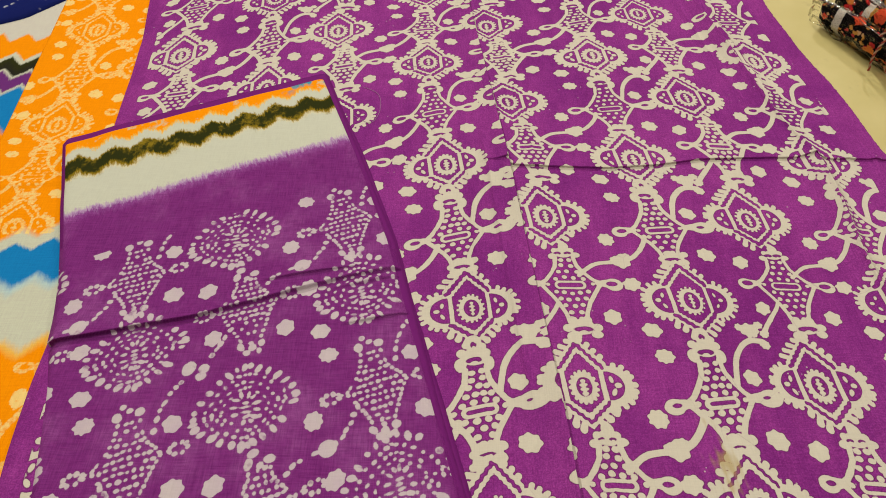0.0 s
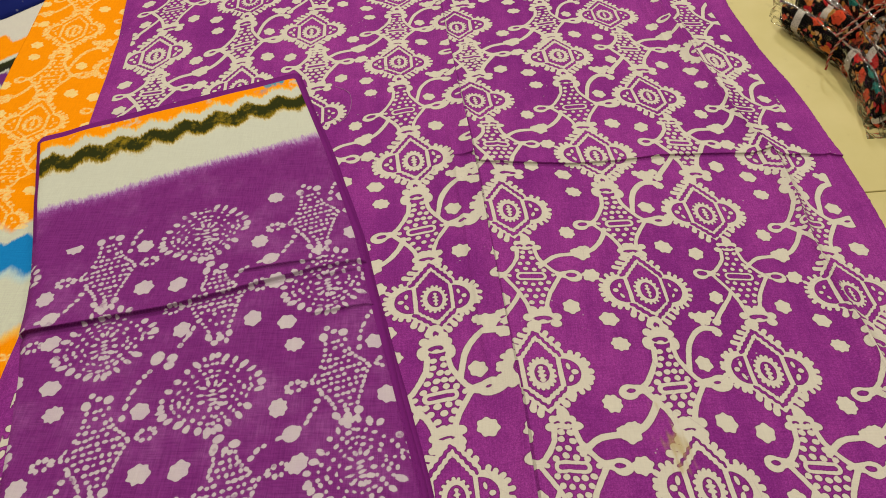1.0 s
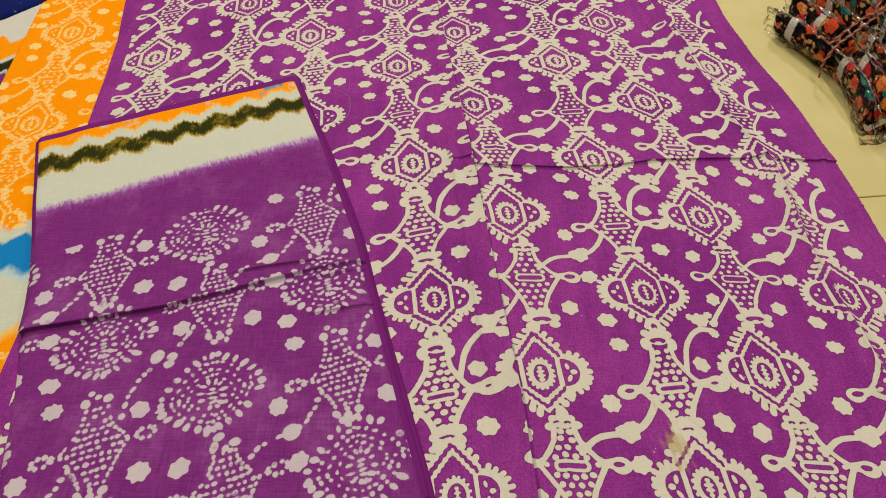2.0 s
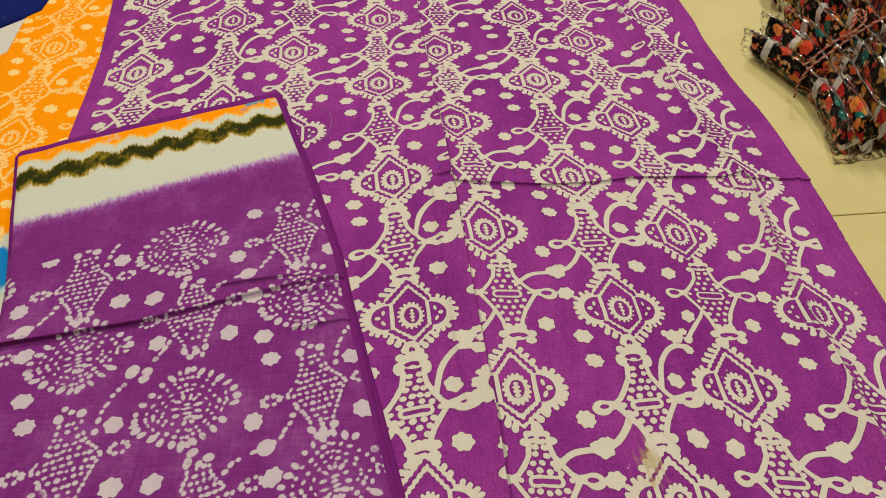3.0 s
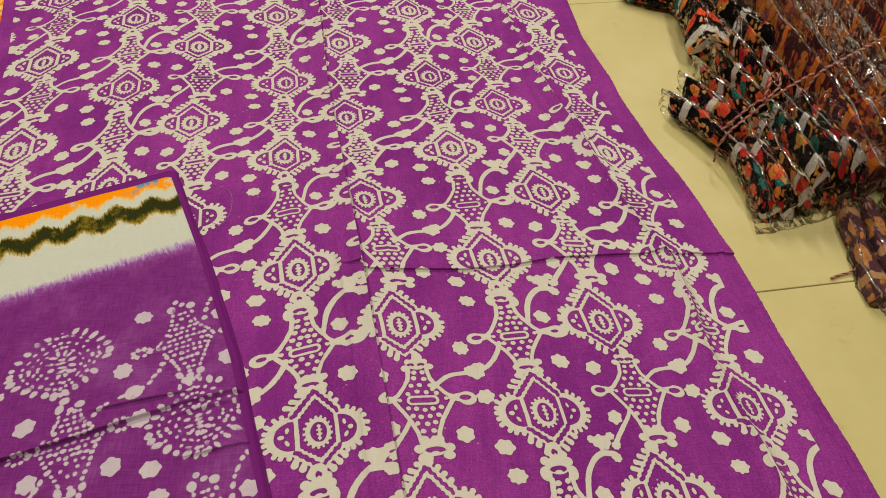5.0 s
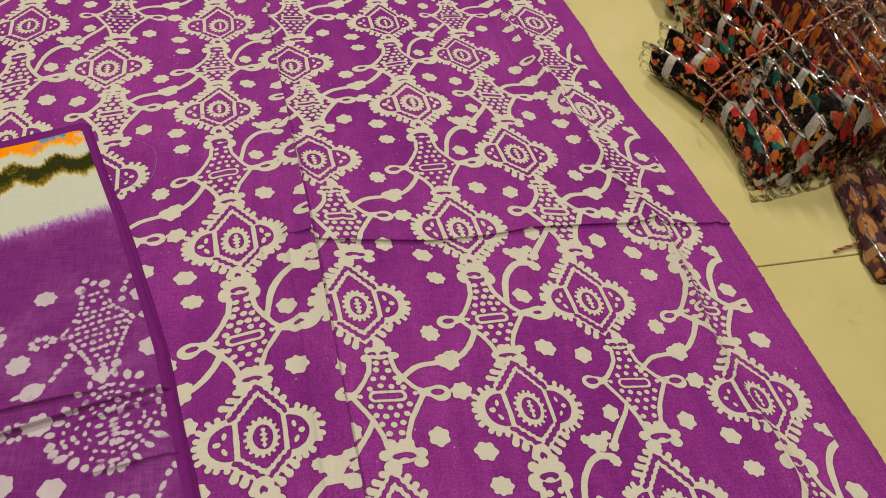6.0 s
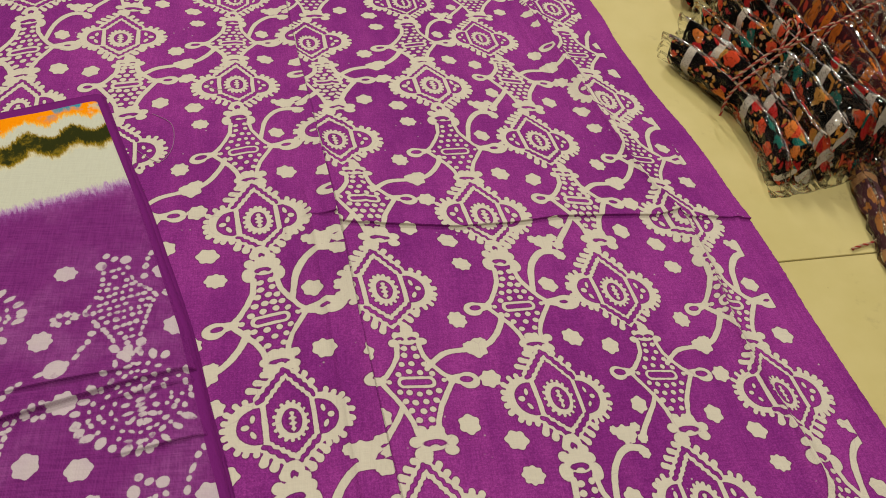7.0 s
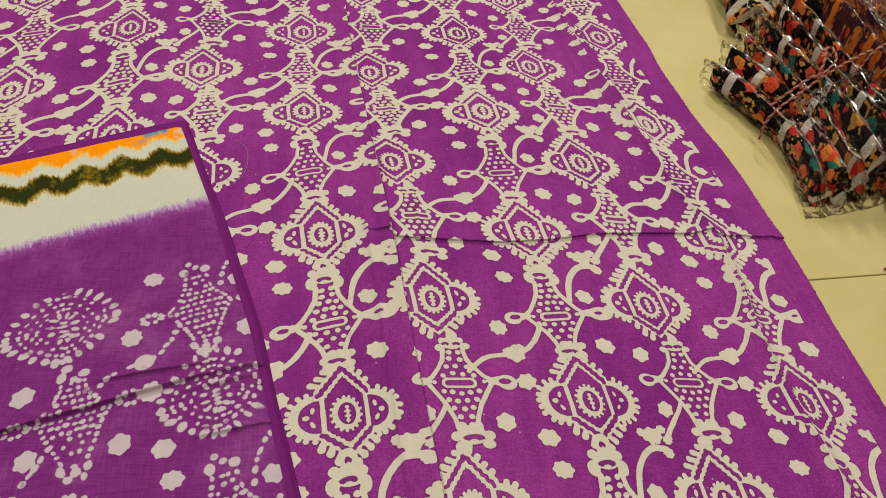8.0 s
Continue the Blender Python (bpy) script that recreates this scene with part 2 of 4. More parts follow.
def garment(name, ground, blooms, leaf, lace, scale):
    """Printed cloth: flowers, leaves and strips of lace on a dark ground; the uv runs along and across a packet (m)."""
    n = Nodes(name)
    info = n.tree.nodes.new("ShaderNodeObjectInfo")
    shift = n.tree.nodes.new("ShaderNodeCombineXYZ")
    n.put(shift.inputs[0], n.math("MULTIPLY", info.outputs["Random"], 7.3))
    n.put(shift.inputs[1], n.math("MULTIPLY", info.outputs["Random"], 3.1))
    uv = n.vec("ADD", n.coord("UV"), shift.outputs[0])
    warp = n.vec("ADD", uv, n.vec("MULTIPLY", n.noise(uv, 55, 3, color=True), (0.02, 0.02, 0)))
    v = n.voronoi(warp, scale)
    bloom = n.step(n.math("ADD", v[0], n.math("MULTIPLY", n.noise(uv, 170, 1), 0.18)), 0.545, 0.525)
    tone = n.tree.nodes.new("ShaderNodeSeparateColor")
    n.put(tone.inputs[0], v[1])
    pick = n.ramp(tone.outputs[0], blooms, "CONSTANT")
    petal = n.noise(warp, 190, 2)
    pick = n.mix(n.step(petal, 0.56, 0.6), pick, n.mix(0.5, pick, ground))
    w = n.voronoi(warp, scale * 2.7)
    leafy = n.math("MULTIPLY", n.step(w[0], 0.40, 0.36), n.step(n.noise(uv, 26, 1), 0.45, 0.5))
    tone2 = n.tree.nodes.new("ShaderNodeSeparateColor")
    n.put(tone2.inputs[0], w[1])
    col = n.mix(leafy, ground, n.ramp(tone2.outputs[1], leaf, "CONSTANT"))
    col = n.mix(bloom, col, pick)
    band = n.tree.nodes.new("ShaderNodeSeparateXYZ")
    n.put(band.inputs[0], uv)
    strip = n.math("PINGPONG", n.math("ADD", band.outputs[0], n.math("MULTIPLY", n.noise(uv, 200, 1), 0.002)), 0.062)
    strip = n.step(strip, 0.0075, 0.0065)
    eyelet = n.step(n.voronoi(uv, 420)[0], 0.3, 0.4)
    col = n.mix(n.math("MULTIPLY", strip, n.math("MULTIPLY_ADD", eyelet, 0.5, 0.5)), col, lace)
    return n.surface(col, 0.75, n.bump(n.noise(uv, 300, 3), 0.3, 0.001), Specular_IOR_Level=0.04)


BLACK = (0.003, 0.0026, 0.0026)
MAT_FLORAL = garment("black_floral_cotton", BLACK, [(0.0, (0.68, 0.08, 0.03)), (0.3, (0.52, 0.022, 0.022)), (0.5, (0.72, 0.22, 0.04)), (0.68, BLACK), (0.8, (0.012, 0.14, 0.11)), (0.92, (0.5, 0.25, 0.05))],
                     [(0.0, (0.52, 0.24, 0.04)), (0.5, (0.55, 0.33, 0.14)), (0.75, (0.4, 0.03, 0.03))], (0.60, 0.56, 0.48), 35)
MAT_MAROON = garment("maroon_paisley_cotton", (0.045, 0.012, 0.016), [(0.0, (0.5, 0.14, 0.02)), (0.4, (0.22, 0.05, 0.05)), (0.7, (0.42, 0.2, 0.04))],
                     [(0.0, (0.35, 0.15, 0.03)), (0.5, (0.4, 0.05, 0.03))], (0.62, 0.17, 0.02), 34)
MAT_MAUVE = garment("mauve_paisley_cotton", (0.075, 0.030, 0.038), [(0.0, (0.4, 0.17, 0.05)), (0.4, (0.3, 0.17, 0.2)), (0.7, (0.42, 0.22, 0.06))],
                    [(0.0, (0.35, 0.2, 0.22)), (0.5, (0.4, 0.16, 0.04))], (0.4, 0.22, 0.1), 26)


def plastic_material(name, ior, share, rough):
    n = Nodes(name)
    co = n.coord()
    bent = n.vec("ADD", co, n.vec("MULTIPLY", n.noise(co, 24, 1, color=True), (0.04, 0.04, 0.04)))
    facet = n.voronoi(n.mapped(bent, scale=(1, 0.3, 1)), 48, "DISTANCE_TO_EDGE")[0]
    crinkle = n.math("ADD", n.math("MULTIPLY", n.noise(n.mapped(bent, scale=(1, 0.4, 1)), 34, 1), 0.7), n.math("MINIMUM", facet, 0.22))
    normal = n.bump(crinkle, 1.0, 0.014)
    gloss = n.tree.nodes.new("ShaderNodeBsdfGlossy")
    gloss.inputs["Roughness"].default_value = rough
    n.put(gloss.inputs["Normal"], normal)
    clear = n.tree.nodes.new("ShaderNodeBsdfTransparent")
    clear.inputs[0].default_value = (0.985, 0.98, 0.97, 1)
    fres = n.tree.nodes.new("ShaderNodeFresnel")
    fres.inputs[0].default_value = ior
    n.put(fres.inputs["Normal"], normal)
    mix = n.tree.nodes.new("ShaderNodeMixShader")
    n.put(mix.inputs[0], n.math("MULTIPLY", fres.outputs[0], share, clamp=True))
    n.put(mix.inputs[1], clear.outputs[0]), n.put(mix.inputs[2], gloss.outputs[0])
    n.tree.links.new(mix.outputs[0], n.out.inputs[0])
    return n.mat


MAT_PLASTIC = plastic_material("clear_plastic", 1.30, 0.8, 0.04)
# reflection raised well above clear plastic, for the added glint strips
MAT_GLINT = plastic_material("glint_plastic", 2.2, 4.0, 0.14)


# ---- mesh helpers ----
def part(name, bm, material, parent, label=""):
    me = bpy.data.meshes.new(name)
    bm.to_mesh(me)
    bm.free()
    me.materials.append(material)
    ob = new(name, me)
    ob.parent = parent
    return tagged(ob, label)


def sheet(name, X, Y, Z, material, attrs=None, skirt=0.002, uv=None):
    """A dense cloth from arrays of places (rows, columns), with a turned-down rim and float attributes on its points."""
    P = lambda a: np.pad(a, 1, mode="edge")
    Zp = P(Z)
    for sl in (np.s_[0, :], np.s_[-1, :], np.s_[:, 0], np.s_[:, -1]):
        Zp[sl] -= skirt
    co = np.stack([P(X), P(Y), Zp], -1)
    ny, nx = Zp.shape
    i = np.arange((ny - 1) * (nx - 1))
    a = (i // (nx - 1)) * nx + i % (nx - 1)
    quads = np.stack([a, a + 1, a + nx + 1, a + nx], 1)
    me = bpy.data.meshes.new(name)
    me.vertices.add(ny * nx)
    me.vertices.foreach_set("co", co.astype(np.float32).ravel())
    me.loops.add(quads.size)
    me.loops.foreach_set("vertex_index", quads.astype(np.int32).ravel())
    me.polygons.add(len(quads))
    me.polygons.foreach_set("loop_start", np.arange(0, quads.size, 4, dtype=np.int32))
    me.update(calc_edges=True)
    me.validate()
    me.polygons.foreach_set("use_smooth", np.ones(len(me.polygons), bool))
    for key, val in (attrs or {}).items():
        at = me.attributes.new(key, "FLOAT", "POINT")
        at.data.foreach_set("value", P(val).astype(np.float32).ravel())
    me.materials.append(material)
    return new(name, me)


def fnoise(X, Y, scale, seed, octaves=3):
    """Smooth noise on arrays, from sums of sines with random ways."""
    rng = np.random.RandomState(seed)
    out = np.zeros_like(X)
    for o in range(octaves):
        for _ in range(5):
            ang, ph, f = rng.uniform(0, 2 * np.pi), rng.uniform(0, 2 * np.pi), scale * 2 ** o * rng.uniform(0.7, 1.3)
            out += np.sin((X * np.cos(ang) + Y * np.sin(ang)) * f + ph) * 0.5 ** o / 5
    return out


def line_sd(X, Y, pts):
    """Signed distance from a long chain of points: positive to its left-hand side, and how far along (0..1)."""
    best, side, along = np.full(X.shape, 1e9), np.zeros_like(X), np.zeros_like(X)
    n = len(pts) - 1
    for k in range(n):
        (ax, ay), (bx, by) = pts[k], pts[k + 1]
        dx, dy = bx - ax, by - ay
        tt = ((X - ax) * dx + (Y - ay) * dy) / (dx * dx + dy * dy)
        tc = np.clip(tt, 0, 1)
        dist = np.hypot(X - ax - tc * dx, Y - ay - tc * dy)
        s = dx * (Y - ay) - dy * (X - ax)
        near = dist < best
        best = np.where(near, dist, best)
        side = np.where(near, np.sign(s), side)
        along = np.where(near, (k + tc) / n, along)
    return best * side, along


def smooth(a, lo, hi):
    q = np.clip((a - lo) / (hi - lo), 0, 1)
    return q * q * (3 - 2 * q)


# ---- the printing block: distances (mm) to the motifs of one repeat ----
TW, TH, RES = 240.0, 233.0, 0.5
TX, TY = np.meshgrid(np.arange(0, TW, RES), np.arange(0, TH, RES))


class Block:
    def __init__(self):
        self.d = np.full(TX.shape, 99.0)

    def local(self, cx, cy):
        return (TX - cx + TW / 2) % TW - TW / 2, (TY - cy + TH / 2) % TH - TH / 2

    def add(self, d):
        self.d = np.minimum(self.d, d)

    def cut(self, d):
        self.d = np.maximum(self.d, -d)


def ell(x, y, cx, cy, rx, ry):
    return (np.hypot((x - cx) / rx, (y - cy) / ry) - 1) * min(rx, ry)


def seg(x, y, ax, ay, bx, by, ra, rb=None):
    dx, dy = bx - ax, by - ay
    q = np.clip(((x - ax) * dx + (y - ay) * dy) / (dx * dx + dy * dy + 1e-9), 0, 1)
    return np.hypot(x - ax - q * dx, y - ay - q * dy) - (ra + ((ra if rb is None else rb) - ra) * q)


def chain(x, y, pts, r):
    d = np.full(x.shape, 99.0)
    for k in range(len(pts) - 1):
        d = np.minimum(d, seg(x, y, *pts[k], *pts[k + 1], r))
    return d


def zig(a, b, teeth, amp):
    """Points of a zigzag from a to b."""
    out = []
    dx, dy = b[0] - a[0], b[1] - a[1]
    L = math.hypot(dx, dy)
    for k in range(2 * teeth + 1):
        q = k / (2 * teeth)
        off = amp * (1 if k % 2 else -1)
        out.append((a[0] + dx * q - dy / L * off, a[1] + dy * q + dx / L * off))
    return out


def taper(x, y, top, wide_top, wide_low, low):
    """A six-sided shield, point up and point down: half widths at its upper and lower shoulders."""
    (wt, yt), (wl, yl) = wide_top, wide_low
    ax = np.abs(x)
    up = ((ax - wt) * (top - yt) + (y - yt) * wt) / math.hypot(top - yt, wt)
    down = ((ax - wl) * (yl - low) - (y - yl) * wl) / math.hypot(yl - low, wl)
    side = ((ax - wl) * (yt - yl) - (y - yl) * (wt - wl)) / math.hypot(yt - yl, wt - wl)
    return np.maximum(np.maximum(up, down), side)


def medallion(bl, cx, cy, rng):
    x, y = bl.local(cx, cy)
    x = x / 0.885
    d = taper(x, y, 61, (30, 29), (29, -21), -46)
    for s in (-1, 1):
        d = np.minimum(d, ell(x, y, s * 29, 2, 25.5, 23.5))
        for k in range(10):
            a = math.radians(-84 + 17.4 * k + rng.uniform(-3, 3))
            px, py = s * (29 + 24 * math.cos(a)), 2 + 22 * math.sin(a)
            g = rng.uniform(3.2, 5.2)
            d = np.minimum(d, seg(x, y, px, py, px + s * g * math.cos(a), py + g * math.sin(a), 2.5, 3.0))
        for k in range(4):
            q = 0.16 + 0.22 * k
            px, py = s * 29 * q, 60 - 31 * q
            g = rng.uniform(6, 9.5) if s < 0 else rng.uniform(3, 5.5)
            d = np.minimum(d, seg(x, y, px, py, px + s * g * (0.9 if s < 0 else 0.6), py + g * (0.25 if s < 0 else 0.7), 2.8, 3.4))
        for k in range(3):
            q = 0.30 + 0.27 * k
            px, py = s * 28 * q, -46 + 25 * q
            g = rng.uniform(6, 9.5)
            d = np.minimum(d, seg(x, y, px, py, px + s * g * (0.75 if s > 0 else 0.35), py - g * (0.6 if s > 0 else 0.9), 2.8, 4.0))
    for s in (-1, 1):
        d = np.maximum(d, -np.maximum(ell(x, y, s * 27, 2, 18.5, 17), 25.0 - s * x))
        for px, py, rx, ry, lean in ((32, 9.5, 2.2, 4.0, 0.2), (38.5, 2.5, 3.6, 2.8, 0.0), (32.5, -5.5, 2.2, 4.2, -0.5)):
            u, v = (s * x - px) * math.cos(lean) + (y - py) * math.sin(lean), (y - py) * math.cos(lean) - (s * x - px) * math.sin(lean)
            d = np.minimum(d, ell(u, v, 0, 0, rx, ry))
        d = np.maximum(d, -chain(x, y, zig((s * 0.5, 52.0), (s * 25.5, 23.5), 5, 0.9), 2.2))
        d = np.maximum(d, -chain(x, y, zig((s * 24.5, -17.5), (s * 0.5, -38.5), 4, 0.9), 2.2))
    inner = taper(x, y, 43, (20, 20), (19.5, -14.5), -30.5)
    for s in (-1, 1):
        for k in range(5):
            q = (k + 0.5) / 5
            inner = np.maximum(inner, -ell(x, y, s * 20 * q, 43.5 - 23 * q, 1.3, 1.5))
            inner = np.maximum(inner, -ell(x, y, s * 19.5 * q, -31 + 16 * q, 1.3, 1.5))
    d = np.maximum(d, -inner)
    gear = ell(x, y, 0, 1, 14.2, 17.2)
    for k in range(17):
        a = math.tau * (k + 0.5) / 17
        gear = np.minimum(gear, ell(x, y, 15.4 * math.cos(a), 1 + 18.3 * math.sin(a), 1.9, 1.9))
    gear = np.maximum(gear, -ell(x, y, 0.5, 1, 9.2, 11.8))
    for py, rr in ((8.2, 2.6), (3.4, 4.2), (-1.6, 4.2), (-6.6, 3.0)):
        gear = np.minimum(gear, ell(x, y, 0.5, py, rr, 1.7))
    gear = np.minimum(gear, seg(x, y, 0.5, 8.4, 0.5, -8, 1.5))
    bl.add(np.minimum(d, gear))


def lozenge(bl, cx, cy, rng, top, low, lean, loops):
    """The concave dotted diamond with its bar and loops; top and low are its heights over and under the bar."""
    x, y = bl.local(cx, cy)
    y = y - lean * x
    d = np.full(x.shape, 99.0)
    for s in (-1, 1):
        pts = [(s * 10, top + 2), (s * 12.3, top * 0.72), (s * 18.5, top * 0.46), (s * 26, top * 0.22), (s * 33.5, 4), (s * 23.5, -low * 0.25), (s * 16, -low * 0.52), (s * 11, -low * 0.8), (s * 9, -low - 2)]
        d = np.minimum(d, chain(x, y, pts, 2.5))
    for s, reach, high, hole in loops:
        mid = s * (33 + reach * 0.52)
        loop = np.minimum(ell(x, y, mid + s * reach * 0.1, 2, reach * 0.44, high), seg(x, y, s * 30, 4, mid, 3, 3.4, high * 0.8))
        d = np.minimum(d, np.maximum(loop, -ell(x, y, mid, 3, hole, 3.2 if hole > 5 else 2.2)))
    bar = np.maximum(seg(x, y, -11.5, 1, 11.5, 1, 6.0), -seg(x, y, -11, 1, 11, 1, 2.9))
    d = np.minimum(d, bar)
    rows = [(12.0 + k * 8.6, top) for k in range(int((top - 10) / 8.6) + 1)] + [(-10.5 - k * 8.6, low) for k in range(int((low - 9) / 8.6) + 1)]
    for py, reach in rows:
        q = abs(py) / reach
        half = max(4.4, 25.5 * (1 - q) ** 1.15 - 3 + 5 * q)
        count = max(2, int(round(2 * half / 9.6)) + 1)
        for k in range(count):
            px = -half + 2 * half * k / (count - 1)
            d = np.minimum(d, ell(x, y, px + rng.uniform(-0.6, 0.6), py + 0.12 * abs(px) * (1 if py < 0 else -1) + rng.uniform(-0.7, 0.7), 3.1, 2.95))
    for px in (-24.5, 24.5):
        d = np.minimum(d, ell(x, y, px, 2.5, 2.6, 2.5))
    bl.add(d)


def crown(bl, cx, cy, knobs, slots):
    """A clump of rounded knobs with small crescent slots in it."""
    d = np.full(TX.shape, 99.0)
    for px, py, rx, ry in knobs:
        x, y = bl.local(cx + px, cy + py)
        d = np.minimum(d, ell(x, y, 0, 0, rx, ry))
    for px, py, rx, ry in slots:
        x, y = bl.local(cx + px, cy + py)
        d = np.maximum(d, -np.maximum(ell(x, y, 0, 0, rx, ry), -ell(x, y, 0, -ry * 1.1, rx * 0.45, ry * 0.8)))
    bl.add(d)


def vine(bl, pts, r0, r1):
    """A thickening stem along points, its corners rounded."""
    for _ in range(2):
        cut = [pts[0]]
        for (ax, ay), (bx, by) in zip(pts, pts[1:]):
            cut += [(ax * 0.75 + bx * 0.25, ay * 0.75 + by * 0.25), (ax * 0.25 + bx * 0.75, ay * 0.25 + by * 0.75)]
        pts = cut + [pts[-1]]
    for k in range(len(pts) - 1):
        x, y = bl.local(*pts[k])
        q0, q1 = k / (len(pts) - 1), (k + 1) / (len(pts) - 1)
        bl.add(seg(x, y, 0, 0, pts[k + 1][0] - pts[k][0], pts[k + 1][1] - pts[k][1], r0 + (r1 - r0) * q0, r0 + (r1 - r0) * q1))


def star(bl, cx, cy, r, rng):
    x, y = bl.local(cx, cy)
    a = np.arctan2(y, x)
    n, ph = rng.choice((6, 7, 8)), rng.uniform(0, 6)
    bl.add(np.hypot(x, y * 1.03) - r * (1 + 0.09 * np.cos(n * a + ph) + 0.06 * np.cos(2 * a + ph)))


rng = random.Random(4)
LINES, DOTS = Block(), Block()
BX, AX, AY = 0.0, 108.0, 128.0
DB, DA = 107.0, 129.0
LOOPS_B, LOOPS_A = ((-1, 22, 8.4, 5.8), (1, 31, 9.6, 4.8)), ((-1, 21, 8.2, 5.8), (1, 22, 8.6, 6.0))
medallion(LINES, BX, 0, rng), medallion(LINES, AX, AY, rng)
lozenge(LINES, BX - 3, DB, rng, 48, 39, 0.09, LOOPS_B), lozenge(LINES, AX + 10, AY + DA, rng, 38, 47, -0.03, LOOPS_A)
crown(LINES, BX, 0, [(-3, 171, 13, 10), (-17, 163, 5.5, 8), (11, 162, 5.5, 8), (-15, 177, 4.6, 5), (9, 175, 5, 5), (-3, 188, 8.5, 10), (4, 183, 6, 5)], [(-4, 167, 8.5, 3.8), (-3, 186, 3.2, 4.0)])
crown(LINES, BX, 0, [(0, 64, 12, 8), (-13, 62, 5, 4.6), (13, 69, 5, 4.6), (10, 57, 6, 5), (-11, 55, 5, 4.5), (-5, 70, 4.5, 5)], [(-2, 61, 8.5, 2.8)])
crown(LINES, AX, AY - TH, [(10, 177, 11, 7.5), (-3, 172, 5, 4.2), (23, 173, 5.6, 4.2), (12, 186, 6, 7), (1, 180, 4, 4), (19, 180, 4, 4)], [(4, 176, 4, 2.2), (15, 176, 4.2, 2.2)])
crown(LINES, AX, AY - TH, [(12, 74, 14, 10), (-3, 73, 5.5, 5), (28, 73, 5.5, 5), (26, 64, 6, 5), (2, 62, 8, 6), (4, 82, 5, 6), (19, 82, 5, 6)], [(13, 71, 10, 3.4)])
# vines between the two columns of the block, and over to the next block
vine(LINES, [(19, 129), (22, 142), (27, 160), (38, 176), (50, 184), (64, 182)], 2.7, 3.8)
vine(LINES, [(101, 2), (95, -8), (86, -19), (76, -31), (71, -39)], 2.3, 3.4)
for px, py, r in ((54, 196, 10.0), (66, 203, 5.4), (43, 200, 5.0), (66, 178, 6.2), (70, -41, 5.6)):
    star(LINES, px, py, r, rng)
vine(LINES, [(-24, 98), (-27, 88), (-36, 74), (-47, 63), (-60, 58), (-75, 57), (-90, 55), (-102, 46), (-110, 38)], 3.0, 2.7)
for px, py, r in ((-59, 59, 10.4), (-66, 60, 6.4), (-53, 66, 5.0)):
    star(LINES, px, py, r, rng)
for px, py, r in ((-45, 163, 8.8), (-50, 196, 9.4), (38, 137, 9.2), (39, 69, 10.2), (76, 59, 9.6), (80, 226, 9.0), (154, 214, 9.4), (184, 25, 9.4), (171, 92, 9.4)):
    star(DOTS, px, py, r, rng)
T_LINES, T_DOTS = LINES.d, DOTS.d

# the same block as it shows on the tied piece: every line broken into beads
BEADS = Block()


def bead(cx, cy, rx, ry, ang=0.0):
    """One oval of resist, a little irregular."""
    cx, cy = cx + rng.uniform(-0.8, 0.8), cy + rng.uniform(-0.8, 0.8)
    rx, ry, ang = rx * rng.uniform(0.72, 1.25), ry * rng.uniform(0.75, 1.25), ang + rng.uniform(-0.25, 0.25)
    if rng.random() < 0.06:
        return
    h, w = TX.shape
    i0, j0 = int(cx / RES), int(cy / RES)
    ii, jj = np.arange(i0 - 24, i0 + 25), np.arange(j0 - 24, j0 + 25)
    gx, gy = np.meshgrid(ii * RES - cx, jj * RES - cy)
    u, v = gx * math.cos(ang) + gy * math.sin(ang), gy * math.cos(ang) - gx * math.sin(ang)
    where = np.ix_(jj % h, ii % w)
    BEADS.d[where] = np.minimum(BEADS.d[where], ell(u, v, 0, 0, rx, ry))


def bead_run(pts, step, rx, ry):
    """Beads along a chain of points, lying along it."""
    for (ax, ay), (bx, by) in zip(pts, pts[1:]):
        L = math.hypot(bx - ax, by - ay)
        n = max(1, round(L / step))
        for k in range(n):
            q = (k + 0.5) / n
            rx = min(rx, step * 0.40)
            bead(ax + (bx - ax) * q, ay + (by - ay) * q, rx, ry, math.atan2(by - ay, bx - ax))


def bead_ring(cx, cy, ex, ey, count, rx, ry, a0=0.0, a1=math.tau):
    """Beads round an oval, pointing outwards."""
    for k in range(count):
        a = a0 + (a1 - a0) * (k + 0.5) / count
        bead(cx + ex * math.cos(a), cy + ey * math.sin(a), rx, ry, math.atan2(math.sin(a) / ey, math.cos(a) / ex))


